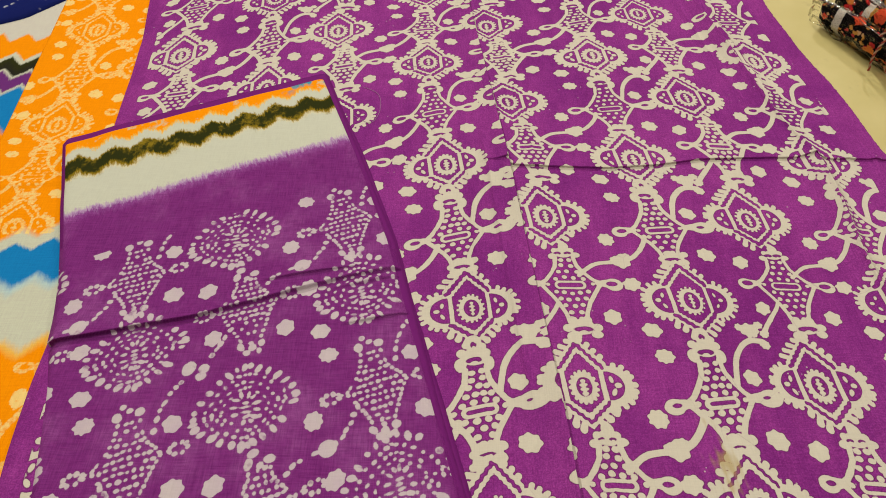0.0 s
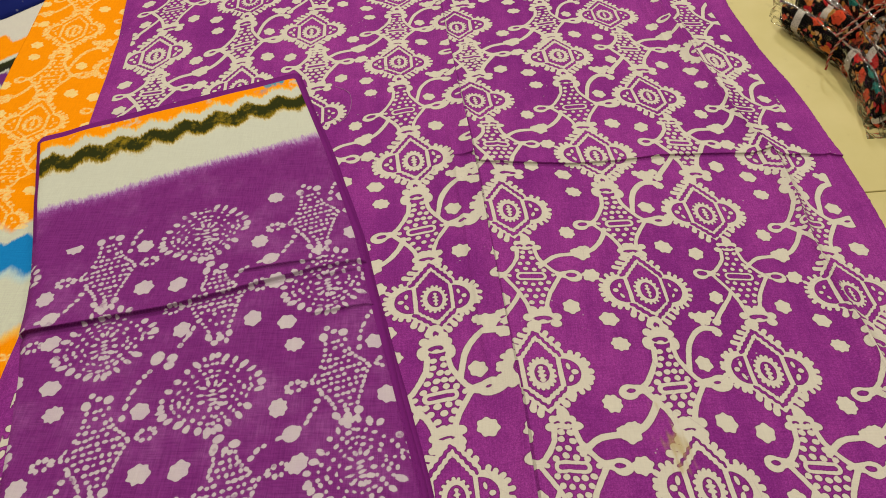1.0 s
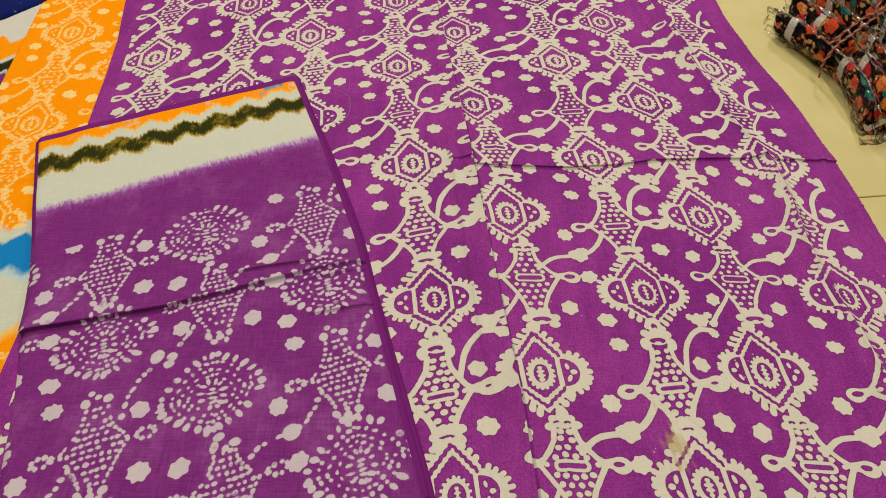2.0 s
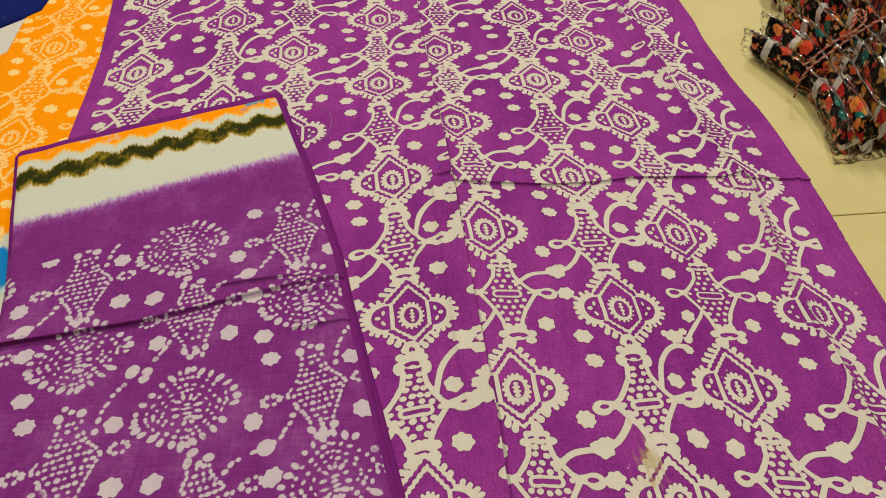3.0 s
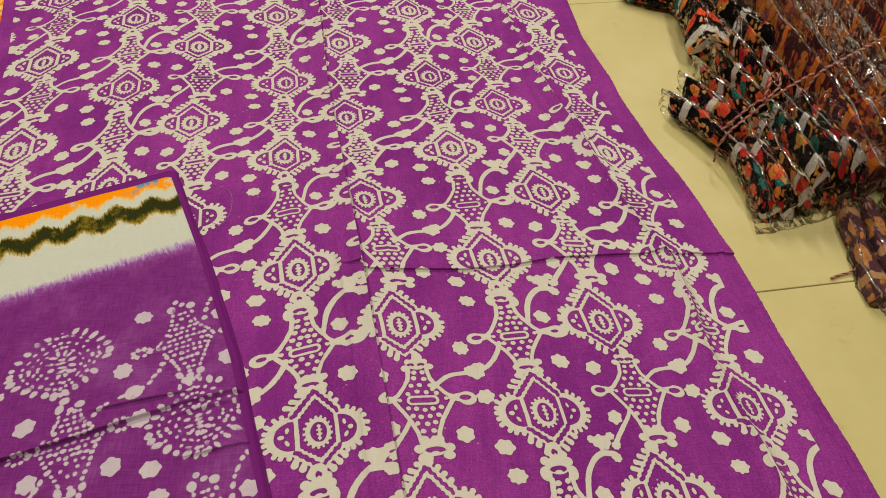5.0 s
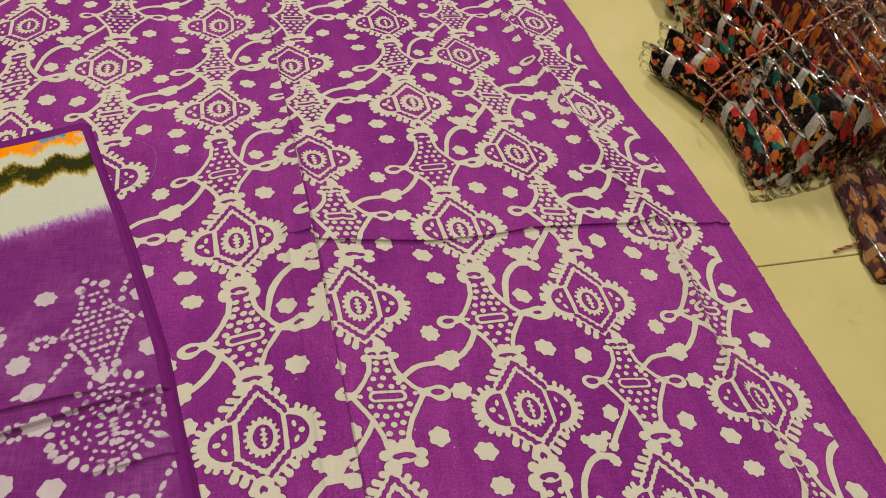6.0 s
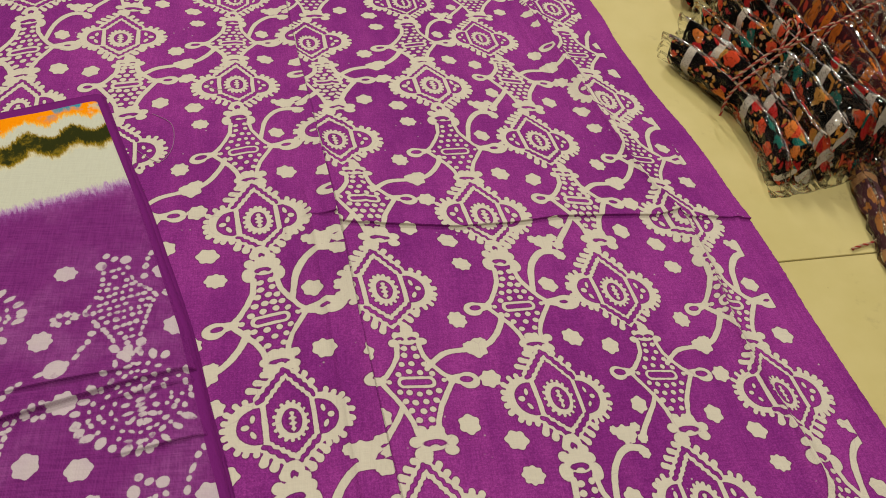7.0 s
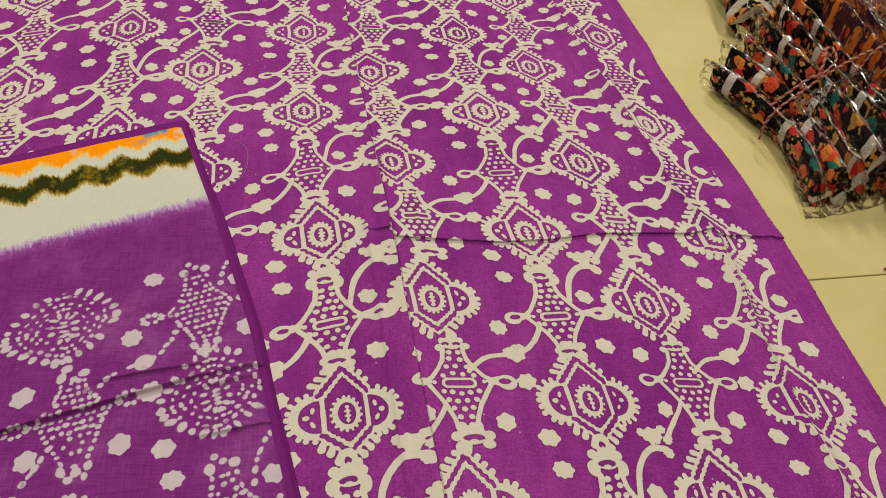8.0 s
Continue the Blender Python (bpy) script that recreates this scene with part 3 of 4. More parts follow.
for ox, oy, dd, dx, (up, low) in ((BX, 0, DB, -3, (48, 39)), (AX, AY, DA, 10, (38, 47))):
    for size, count, rx, ry in ((1.0, 30, 4.2, 2.8), (0.79, 30, 1.8, 2.2), (0.62, 24, 1.7, 2.1), (0.46, 18, 1.5, 1.9)):
        for k in range(count):
            a = math.tau * (k + 0.5) / count
            ca, sa = math.cos(a), math.sin(a)
            px, py = math.copysign(abs(ca) ** 1.4, ca) * 51 * size, math.copysign(abs(sa) ** 1.4, sa) * (50 if sa > 0 else 42) * size
            turn = rng.uniform(-0.3, 0.3)
            swell = rng.uniform(0.85, 1.25)
            bead(ox + px + rng.uniform(-1, 1), oy + 2 + py + rng.uniform(-1, 1), rx * swell, ry * swell, math.atan2(py, px) + turn)
    bead_ring(ox, oy + 1, 11.5, 16.5, 12, 3.6, 2.0)
    for k in (-8, -3, 2, 7):
        bead(ox, oy + k, 4.2, 1.7)
    cx, cy = ox + dx, oy + dd
    for m in (-1, 1):
        bead_run([(cx + m * 9.5, cy + up), (cx + m * 14, cy + up * 0.56), (cx + m * 20, cy + up * 0.32), (cx + m * 31, cy + 3), (cx + m * 22, cy - low * 0.33), (cx + m * 10, cy - low)], 6.2, 2.8, 2.0)
        bead_ring(cx + m * 47, cy + 2, 9, 5.5, 8, 2.6, 2.4)
        bead_run([(cx + m * 33, cy + 2), (cx + m * 40, cy + 2)], 6, 3, 2)
    for k in range(-5, 8):
        py = k * 7.4
        reach = up if py > 0 else low
        if abs(py) > reach:
            continue
        half = max(3.2, 24 * (1 - abs(py) / reach) ** 1.2)
        n = max(2, round(2 * half / 6.6) + 1)
        for q in range(n):
            bead(cx - half + 2 * half * q / (n - 1) + (k % 2) * 1.5, cy + py, 2.4, 2.1)
    for px, py, r in ((-11, 4, 5.2), (10, 5, 5.0), (0, 9, 4.6), (-6, 15, 4.4), (7, 15, 4.2), (0, 1, 3.0)):
        bead(cx + px, cy + up + 2 + py, r, r * 0.85, rng.uniform(0, 3))
        bead(cx + px, cy - low - 2 - py * 0.8, r * 0.9, r * 0.75, rng.uniform(0, 3))
bead_run([(19, 129), (22, 142), (27, 160), (38, 176), (50, 184)], 9, 4.2, 3.0)
bead(54, 196, 9.5, 8, 0.8), bead(66, 182, 6, 5), bead(70, 192, 6, 5)
bead_run([(101, 2 + TH), (95, TH - 8), (86, TH - 19), (76, TH - 31)], 8, 3.8, 2.6)
bead_run([(-24, 98), (-27, 88), (-36, 74), (-47, 63), (-75, 57), (-90, 55), (-102, 46)], 8.5, 4.2, 2.8)
bead(-59, 59, 11, 8.5, 0.4)
T_BEADS = BEADS.d
T_ALL = np.minimum(T_LINES, T_DOTS)


def stamp(tile, U, V):
    """The block's distances at fabric places U, V (mm), repeated over the cloth."""
    u, v = (U % TW) / RES, (V % TH) / RES
    i, j = np.floor(u).astype(int), np.floor(v).astype(int)
    fu, fv = u - i, v - j
    h, w = tile.shape
    i0, i1, j0, j1 = i % w, (i + 1) % w, j % h, (j + 1) % h
    return (tile[j0, i0] * (1 - fu) + tile[j0, i1] * fu) * (1 - fv) + (tile[j1, i0] * (1 - fu) + tile[j1, i1] * fu) * fv


def curve(points):
    """A function through (y, x) pairs."""
    ys, xs = zip(*sorted(points))
    return lambda y: np.interp(y, ys, xs)


# ---- room ----
FLOOR_Z = -0.006
SIDE, ANG, ORIGIN = 0.8, math.radians(4.2), (0.62, 0.772)
X0, X1, Y0, Y1 = -4 * SIDE, 3 * SIDE, -4 * SIDE, 5 * SIDE
ROOM = pose(*ORIGIN, 0) @ pose(0, 0, 0, 0, 0, math.degrees(ANG))


def box_bm(x0, x1, y0, y1, z0, z1, bevel=0.0):
    bm = bmesh.new()
    bmesh.ops.create_cube(bm, size=1, matrix=Matrix.LocRotScale(((x0 + x1) / 2, (y0 + y1) / 2, (z0 + z1) / 2), None, (x1 - x0, y1 - y0, z1 - z0)))
    if bevel:
        bmesh.ops.bevel(bm, geom=bm.edges[:], offset=bevel, segments=1, affect="EDGES")
    return bm


tagged(part("floor", box_bm(X0, X1, Y0, Y1, FLOOR_Z - 0.06, FLOOR_Z - 0.0025), MAT_GROUT, None), "cream tiled shop floor with thin dark joints", "floor", kind="structure")
FLOOR = bpy.data.objects["floor"]
FLOOR.matrix_world = ROOM
for wname, b in (("wall_north", (X0, X1, Y1, Y1 + 0.12, FLOOR_Z, CEIL)), ("wall_south", (X0, X1, Y0 - 0.12, Y0, FLOOR_Z, CEIL)),
                 ("wall_east", (X1, X1 + 0.12, Y0, Y1, FLOOR_Z, CEIL)), ("wall_west", (X0 - 0.12, X0, Y0, Y1, FLOOR_Z, CEIL))):
    tagged(part(wname, box_bm(*b), MAT_WALL, None), "plain brownish painted shop wall", "wall", kind="structure").matrix_world = ROOM
tagged(part("ceiling", box_bm(X0, X1, Y0, Y1, CEIL, CEIL + 0.1), MAT_CEIL, None), "plain grey painted ceiling", "ceiling", kind="structure").matrix_world = ROOM


# ---- purple cloth spread over the floor ----
LEFT = curve([(0.2, -0.30), (0.4, -0.319), (0.52, -0.333), (0.7, -0.352), (0.95, -0.380), (1.165, -0.400), (1.403, -0.442), (1.64, -0.494), (2.0, -0.56)])
RIGHT = curve([(0.2, 0.668), (0.54, 0.656), (0.7, 0.644), (0.77, 0.642), (0.835, 0.643), (0.94, 0.634), (1.01, 0.627), (1.1, 0.612), (1.22, 0.598), (1.275, 0.597), (1.42, 0.582), (1.58, 0.588), (2.0, 0.57)])
CREASE = [(0.205, 0.2), (0.19, 0.488), (0.176, 0.642), (0.157, 0.84), (0.138, 1.028), (0.113, 1.274), (0.09, 1.61), (0.07, 2.0)]
CREASE_R = [(0.57, 0.2), (0.556, 0.543), (0.545, 0.679), (0.548, 0.828), (0.52, 0.95), (0.477, 1.217), (0.453, 1.443), (0.42, 2.0)]
CROSS = [(0.13, 0.842), (0.17, 0.838), (0.29, 0.827), (0.35, 0.832), (0.407, 0.842), (0.5, 0.843), (0.66, 0.834)]
# the columns of the print: offset across (mm), number of the last row, then the medallions from far to near
COLUMNS = (
    (AX - 2 * TW, 3, ((-0.355, 1.371), (-0.328, 1.118))),
    (-TW, 4, ((-0.231, 1.522), (-0.203, 1.285), (-0.178, 1.027))),
    (AX - TW, 3, ((-0.106, 1.417), (-0.088, 1.177))),
    (0, 4, ((0.024, 1.523), (0.050, 1.289), (0.057, 1.083), (0.085, 0.842), (0.113, 0.609), (0.132, 0.376))),
    (AX, 3, ((0.139, 1.411), (0.147, 1.179), (0.170, 0.974), (0.204, 0.744), (0.221, 0.507))),
    (TW, 4, ((0.273, 1.532), (0.290, 1.291), (0.303, 1.088), (0.323, 0.841), (0.348, 0.611), (0.361, 0.380))),
    (TW + AX, 3, ((0.380, 1.402), (0.390, 1.202), (0.419, 0.976), (0.440, 0.729), (0.448, 0.502))),
    (2 * TW, 4, ((0.498, 1.511), (0.522, 1.292), (0.536, 1.062), (0.554, 0.830), (0.569, 0.600))),
)


def fabric_uv(X, Y):
    """Where the print of the spread cloth falls (mm): the pulled cloth bends its columns and stretches their rows."""
    xs, vs, us = [], [], []
    for u, last, spots in COLUMNS:
        spots = [(spots[0][0] - 0.11 * 3 * 0.232, spots[0][1] + 3 * 0.232)] + list(spots)
        rows = [last + 3] + [last - k for k in range(len(spots) - 1)]
        spots, rows = spots + [(spots[-1][0] + 0.09 * 4 * 0.232, spots[-1][1] - 4 * 0.232)], rows + [rows[-1] - 4]
        py = [p[1] for p in spots][::-1]
        shift = AY if u % TW else 0.0
        xs.append(np.interp(Y, py, [p[0] for p in spots][::-1]))
        vs.append(np.interp(Y, py, rows[::-1]) * TH + shift)
        us.append(u)
    U, V = np.zeros_like(X), np.zeros_like(X)
    for k in range(len(us) - 1):
        q = (X - xs[k]) / (xs[k + 1] - xs[k])
        here = (q >= 0 if k else q > -99) & (q < (1 if k < len(us) - 2 else 99))
        U = np.where(here, us[k] + q * (us[k + 1] - us[k]), U)
        V = np.where(here, vs[k] + np.clip(q, -0.4, 1.4) * (vs[k + 1] - vs[k]), V)
    return U + 1.0 * fnoise(X, Y, 14, 3), V + 1.0 * fnoise(X, Y, 11, 5)


def lip(X, Y, line, amp, reach=0.012):
    """How far a fold's upper edge hangs over the side below it."""
    d, _ = line_sd(X, Y, line)
    return amp * smooth(d, -0.0018, 0.0026) * np.exp(-np.maximum(d, 0) / reach)


def main_height(X, Y):
    h = 0.0045 + 0.0040 * fnoise(X, Y, 9, 11, 3) + 0.0013 * fnoise(X, Y, 40, 17, 2) * smooth(fnoise(X, Y, 5, 21, 1), -0.1, 0.4)
    d, al = line_sd(X, Y, CREASE)
    h += 0.0035 * np.exp(-np.abs(d) / 0.014) + 0.0150 * smooth(d, -0.0022, 0.0022) * np.exp(-np.maximum(d, 0) / 0.022) * (0.75 + 0.25 * np.sin(al * 17))
    for off, amp, seed in ((-0.013, 0.0045, 14), (0.022, 0.0038, 16), (0.05, 0.0026, 18), (-0.04, 0.0022, 19)):
        w = d - off + 0.005 * fnoise(X, Y, 16, seed, 2)
        h += amp * np.exp(-np.abs(w) / 0.004) * smooth(fnoise(X, Y, 8, seed + 60, 1), -0.1, 0.25)
    d, al = line_sd(X, Y, CREASE_R)
    h += 0.011 * np.exp(-(d / 0.014) ** 2) * (0.6 + 0.4 * np.sin(al * 21)) + 0.007 * np.exp(-np.abs(d + 0.004) / 0.004)
    for off, amp, seed in ((-0.02, 0.0045, 4), (0.022, 0.0035, 6), (-0.045, 0.0032, 8), (-0.075, 0.0028, 9)):
        w = d - off + 0.006 * fnoise(X, Y, 14, seed, 2)
        h += amp * np.exp(-np.abs(w) / 0.005) * smooth(fnoise(X, Y, 7, seed + 60, 1), -0.05, 0.3)
    d, al = line_sd(X, Y, CROSS)
    inside = smooth(X, 0.12, 0.16)
    h += inside * (0.0052 * smooth(d, -0.0012, 0.0012) * np.exp(-np.maximum(d, 0) / 0.028) * (0.85 + 0.3 * fnoise(X, Y, 9, 71, 1)))
    edge = np.minimum(X - LEFT(Y), RIGHT(Y) - X)
    # pressed lines along the right-hand selvedge
    for off, amp, seed in ((0.007, 0.0018, 34), (0.014, 0.0022, 35), (0.021, 0.0016, 36)):
        w = RIGHT(Y) - X - off - 0.003 * fnoise(X, Y, 6, seed, 1)
        h += amp * np.exp(-np.abs(w) / 0.0022) * smooth(-Y, -0.80, -0.66)
    w = RIGHT(Y) - X - 0.035 - 0.10 * (1.02 - Y)
    h += 0.003 * np.exp(-np.abs(w) / 0.003) * smooth(Y, 0.86, 0.90) * smooth(-Y, -1.0, -0.97)
    h += 0.003 * np.exp(-edge / 0.02) * fnoise(X, Y, 22, 31, 2)
    h += 0.010 * np.exp(-((X + 0.315) / 0.03) ** 2) * smooth(-Y, -0.62, -0.5)
    return np.maximum(h, 0.0006)


ys = np.concatenate([np.arange(0.27, 1.0, 0.00125), np.arange(1.0, 1.3, 0.0016), np.arange(1.3, 1.95, 0.0024)])
ss = np.linspace(0, 1, 760)
S, Y = np.meshgrid(ss, ys)
X = LEFT(Y) + S * (RIGHT(Y) - LEFT(Y)) + 0.0007 * (S > 0.999) * fnoise(S, Y, 900, 2, 1)
U, V = fabric_uv(X, Y)
rim = 1000 * np.maximum(LEFT(Y) + 0.022 - X, X - RIGHT(Y) + 0.034)
spot = np.hypot((X - 0.338 + 0.12 * (Y - 0.43)) / 0.026, (Y - 0.425) / 0.06)
stain = smooth(1.0 - spot + 0.5 * fnoise(X, Y, 160, 41, 3) - 0.3 * np.abs(np.sin(X * 420 + Y * 60)), 0.3, 0.9) * 0.6
Z = main_height(X, Y)
inside = smooth(X, 0.12, 0.16)
X, Y = X + lip(X, Y, CREASE, 0.0115), Y - inside * lip(X, Y, CROSS, 0.0050)
cloth = sheet("batik_cloth", X, Y, Z, MAT_MAIN, {"print": np.maximum(stamp(T_ALL, U, V) + 0.7 * fnoise(U / 1000, V / 1000, 16, 43, 2), rim), "stain": stain})
tagged(cloth, "purple cotton cloth with cream batik medallions spread over the floor", "fabric")

# ---- orange cloth beside it ----
ys = np.arange(0.2, 1.8, 0.003)
S, Y = np.meshgrid(np.linspace(0, 1, 110), ys)
oleft = -0.578 + (1.313 - Y) * 0.10
X = oleft + S * (LEFT(Y) + 0.03 - oleft)
U = (X + 0.09 * (Y - 0.96) + 0.470) * 1000
V = np.interp(Y, (0.2, 0.52, 0.756, 0.96, 1.217, 1.45, 1.7), (-3, -2, -1, 0, 1, 2, 3)) * TH
Z = -0.0045 + 0.0012 * fnoise(X, Y, 12, 51, 3)
Z += 0.003 * np.exp(-np.abs(Y - 0.836 - 0.002 * np.sin(X * 40)) / 0.004)
Z = np.maximum(Z, FLOOR_Z + 0.0008)
bandc = np.where(Y < 0.86, (0.86 - Y) * 1000 + 12 * (X + 0.44) / 0.06, 0.0)
clear = np.maximum(0, 1 - np.abs(Y - 0.65) / 0.095) * 60
ob = sheet("orange_cloth", X, Y, Z, MAT_ORANGE, {"print": np.maximum(stamp(T_LINES, U, V), clear), "dots": np.maximum(stamp(T_DOTS, U, V), clear), "band": bandc, "along": X * 1000 + 900, "hem": X * 0})
tagged(ob, "orange cotton cloth with pale batik print and blue zigzag band", "fabric")

# ---- striped tie-dyed cloth under the orange one ----
S, Y = np.meshgrid(np.linspace(0, 1, 110), np.arange(0.55, 1.36, 0.004))
X = -1.05 + S * 0.53
Z = np.maximum(FLOOR_Z + 0.0006 + 0.0004 * fnoise(X, Y, 12, 61, 2), FLOOR_Z + 0.0003)
big = X * 0 + 50
ob = sheet("striped_cloth", X, Y, Z, MAT_MULTI, {"print": big, "dots": big, "band": (1.27 - Y - 0.05 * (X + 0.62)) * 1000, "along": X * 1000 + 1200, "hem": X * 0}, skirt=0.0004)
tagged(ob, "white cotton cloth tie-dyed in orange, black, purple and blue bands", "fabric")

# ---- navy cloth folded beyond it ----
S, D = np.meshgrid(np.linspace(0, 1, 60), np.linspace(0, 0.45, 60))
X = -1.05 + S * 0.49
Y = np.interp(X, (-1.05, -0.70, -0.665, -0.63, -0.585, -0.55), (1.16, 1.236, 1.246, 1.264, 1.314, 1.36)) + D + 0.003 * fnoise(X, D, 30, 95, 2)
Z = FLOOR_Z + 0.004 + 0.008 * (1 - np.exp(-(D / 0.012) ** 1.4)) * smooth(-X, 0.56, 0.60) + 0.0015 * fnoise(X, Y, 20, 97, 2)
tagged(sheet("navy_cloth", X, Y, Z, MAT_NAVY, skirt=0.004), "dark navy cotton cloth with pale specks, folded", "fabric")

# ---- folded tie-dyed piece lying on the purple cloth ----
FL_D, FL_P = (0.0, 0.267, 0.36, 0.45, 0.53, 0.74), ((-0.439, 0.911), (-0.355, 0.657), (-0.333, 0.570), (-0.310, 0.482), (-0.289, 0.400), (-0.245, 0.20))
FR_D, FR_P = (0.0, 0.193, 0.367, 0.540, 0.692, 0.87), ((-0.095, 1.052), (-0.031, 0.874), (0.022, 0.708), (0.064, 0.540), (0.101, 0.393), (0.14, 0.22))


def folded_xy(S, D):
    lx, ly = np.interp(D, FL_D, [p[0] for p in FL_P]), np.interp(D, FL_D, [p[1] for p in FL_P])
    rx, ry = np.interp(D, FR_D, [p[0] for p in FR_P]), np.interp(D, FR_D, [p[1] for p in FR_P])
    return lx + S * (rx - lx), ly + S * (ry - ly)


TUCK = [(-0.36, 0.562), (-0.326, 0.568), (-0.182, 0.598), (-0.034, 0.645), (0.05, 0.665)]


def folded_height(X, Y, S, D):
    h = 0.0125 + 0.0016 * fnoise(X, Y, 12, 71, 3) + 0.0007 * fnoise(X, Y, 60, 77, 2)
    d, al = line_sd(X, Y, TUCK)
    deep = 1.0 - 0.55 * al
    h += deep * (0.0095 * smooth(d, -0.0016, 0.0016) * np.exp(-np.maximum(d, 0) / 0.030) - 0.003 * np.exp(-np.abs(d + 0.003) / 0.004))
    for a, b, amp in (((-0.13, 0.642), (0.0, 0.666), 0.006), ((-0.035, 0.580), (0.062, 0.602), 0.0045), ((-0.05, 0.628), (0.045, 0.652), 0.0045)):
        d, al = line_sd(X, Y, [a, b])
        h += amp * smooth(d, -0.002, 0.002) * np.exp(-np.abs(d) / 0.012) * np.sin(np.pi * np.clip(al, 0, 1))
    width = 0.37
    right, left = (1 - S) * width, S * width
    h -= 0.0065 * np.exp(-(right / 0.006) ** 1.5) + 0.006 * np.exp(-(left / 0.005) ** 1.5) + 0.004 * np.exp(-(D / 0.006) ** 1.5)
    return h


S, D = np.meshgrid(np.linspace(0, 1, 300), np.arange(0, 0.72, 0.0013))
X, Y = folded_xy(S, D)
Z = folded_height(X, Y, S, D) + main_height(X, Y) * 0.3
# the print on it: one repeat across and one repeat along, as steps over the floor
across, along_ = (0.227, 0.080), (-0.052, 0.226)
PX, PY = X + 0.007, Y - 0.627
det = across[0] * along_[1] - across[1] * along_[0]
U, V = (PX * along_[1] - PY * along_[0]) / det * TW, (PY * across[0] - PX * across[1]) / det * TH
U, V = U + 2 * fnoise(X, Y, 25, 81), V + 2 * fnoise(X, Y, 25, 83)
clear = (0.250 - D) * 1000
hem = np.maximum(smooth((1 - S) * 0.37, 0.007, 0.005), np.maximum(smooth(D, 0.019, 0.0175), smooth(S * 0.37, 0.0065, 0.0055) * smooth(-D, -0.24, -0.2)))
hang = lip(X, Y, TUCK, 0.0055, 0.02) * (1.1 - 0.8 * S) + lip(X, Y, [(-0.13, 0.642), (0.0, 0.666)], 0.003) * smooth(X, -0.13, -0.10) * smooth(-X, 0.0, 0.02) + lip(X, Y, [(-0.035, 0.580), (0.062, 0.602)], 0.0025) * smooth(X, -0.035, 0.0)
X, Y = X + 0.24 * hang, Y - 0.97 * hang
folded = tagged(new("folded_cloth"), "folded purple tie-dyed cotton piece with olive and cream bands", "fabric")
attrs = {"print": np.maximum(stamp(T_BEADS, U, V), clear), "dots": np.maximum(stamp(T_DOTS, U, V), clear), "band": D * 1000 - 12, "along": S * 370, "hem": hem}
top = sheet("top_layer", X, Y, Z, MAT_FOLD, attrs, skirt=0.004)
top.parent = folded
# the layers below it, a little wider on the folded side
for k, out in enumerate((0.0025, 0.006)):
    S, D = np.meshgrid(np.linspace(0.3, 1, 60), np.arange(0, 0.72, 0.006))
    X, Y = folded_xy(S, D)
    X = X + (out + 0.0015 * fnoise(X, Y, 18, 90 + k)) * smooth(S, 0.8, 1.0)
    Z = main_height(X, Y) * 0.3 + 0.0098 - 0.0026 * k - 0.0035 * np.exp(-((1 - S) * 0.37 / 0.004) ** 2)
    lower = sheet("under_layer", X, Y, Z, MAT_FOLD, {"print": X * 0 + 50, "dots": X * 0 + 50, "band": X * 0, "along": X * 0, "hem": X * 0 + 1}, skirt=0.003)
    lower.parent = folded


# ---- tied bundles of wrapped garments ----
def lerp3(a, b, c, q):
    """A smooth way through three places at q = 0, 0.5, 1."""
    return tuple(((1 - q) * (1 - 2 * q)) * a[i] + 4 * q * (1 - q) * b[i] + q * (2 * q - 1) * c[i] for i in range(len(a)))


def swept(stations, ring=28, square=1.75, seed=0, rough=0.0):
    """A closed sleeve through stations of (place, wide way, thick way, half width, half thickness)."""
    bm = bmesh.new()
    layer = bm.loops.layers.uv.new("uv")
    rows, run, last = [], [], None
    total = 0.0
    for place, wide, thick, hw, ht in stations:
        total += (place - last).length if last else 0.0
        last = place
        row = []
        for k in range(ring):
            a = math.tau * k / ring
            ca, sa = math.cos(a), math.sin(a)
            ex = 2 / square
            px, py = math.copysign(abs(ca) ** ex, ca), math.copysign(abs(sa) ** ex, sa)
            p = place + wide * hw * px + thick * ht * py
            if rough:
                q = p * 28 + Vector((seed * 3.7, 0, 0))
                ridge = 1 - 2.2 * abs(noise.noise(Vector((ca * 2.1 + seed, sa * 2.1, len(rows) * 0.11))))
                p = p + (wide * px + thick * py) * rough * (noise.noise(q) + 0.6 * noise.noise(q * 2.7) + 0.9 * ridge)
            p.z = max(p.z, FLOOR_Z + 0.0015)
            row.append(bm.verts.new(p))
        rows.append(row)
        run.append((total, hw))
    for i in range(len(rows) - 1):
        for k in range(ring):
            f = bm.faces.new((rows[i][k], rows[i][(k + 1) % ring], rows[i + 1][(k + 1) % ring], rows[i + 1][k]))
            f.smooth = True
            for lp, (ii, kk) in zip(f.loops, ((i, k), (i, k + 1), (i + 1, k + 1), (i + 1, k))):
                lp[layer].uv = (run[ii][0], abs(kk / ring - 0.5) * 4 * 0.05 + seed * 0.37)
    for row, (along, _) in ((rows[0][::-1], run[0]), (rows[-1], run[-1])):
        f = bm.faces.new(row)
        for k, lp in enumerate(f.loops):
            lp[layer].uv = (along + 0.03 * math.cos(math.tau * k / ring), 0.03 * math.sin(math.tau * k / ring) + seed * 0.37)
    bmesh.ops.recalc_face_normals(bm, faces=bm.faces[:])
    return bm


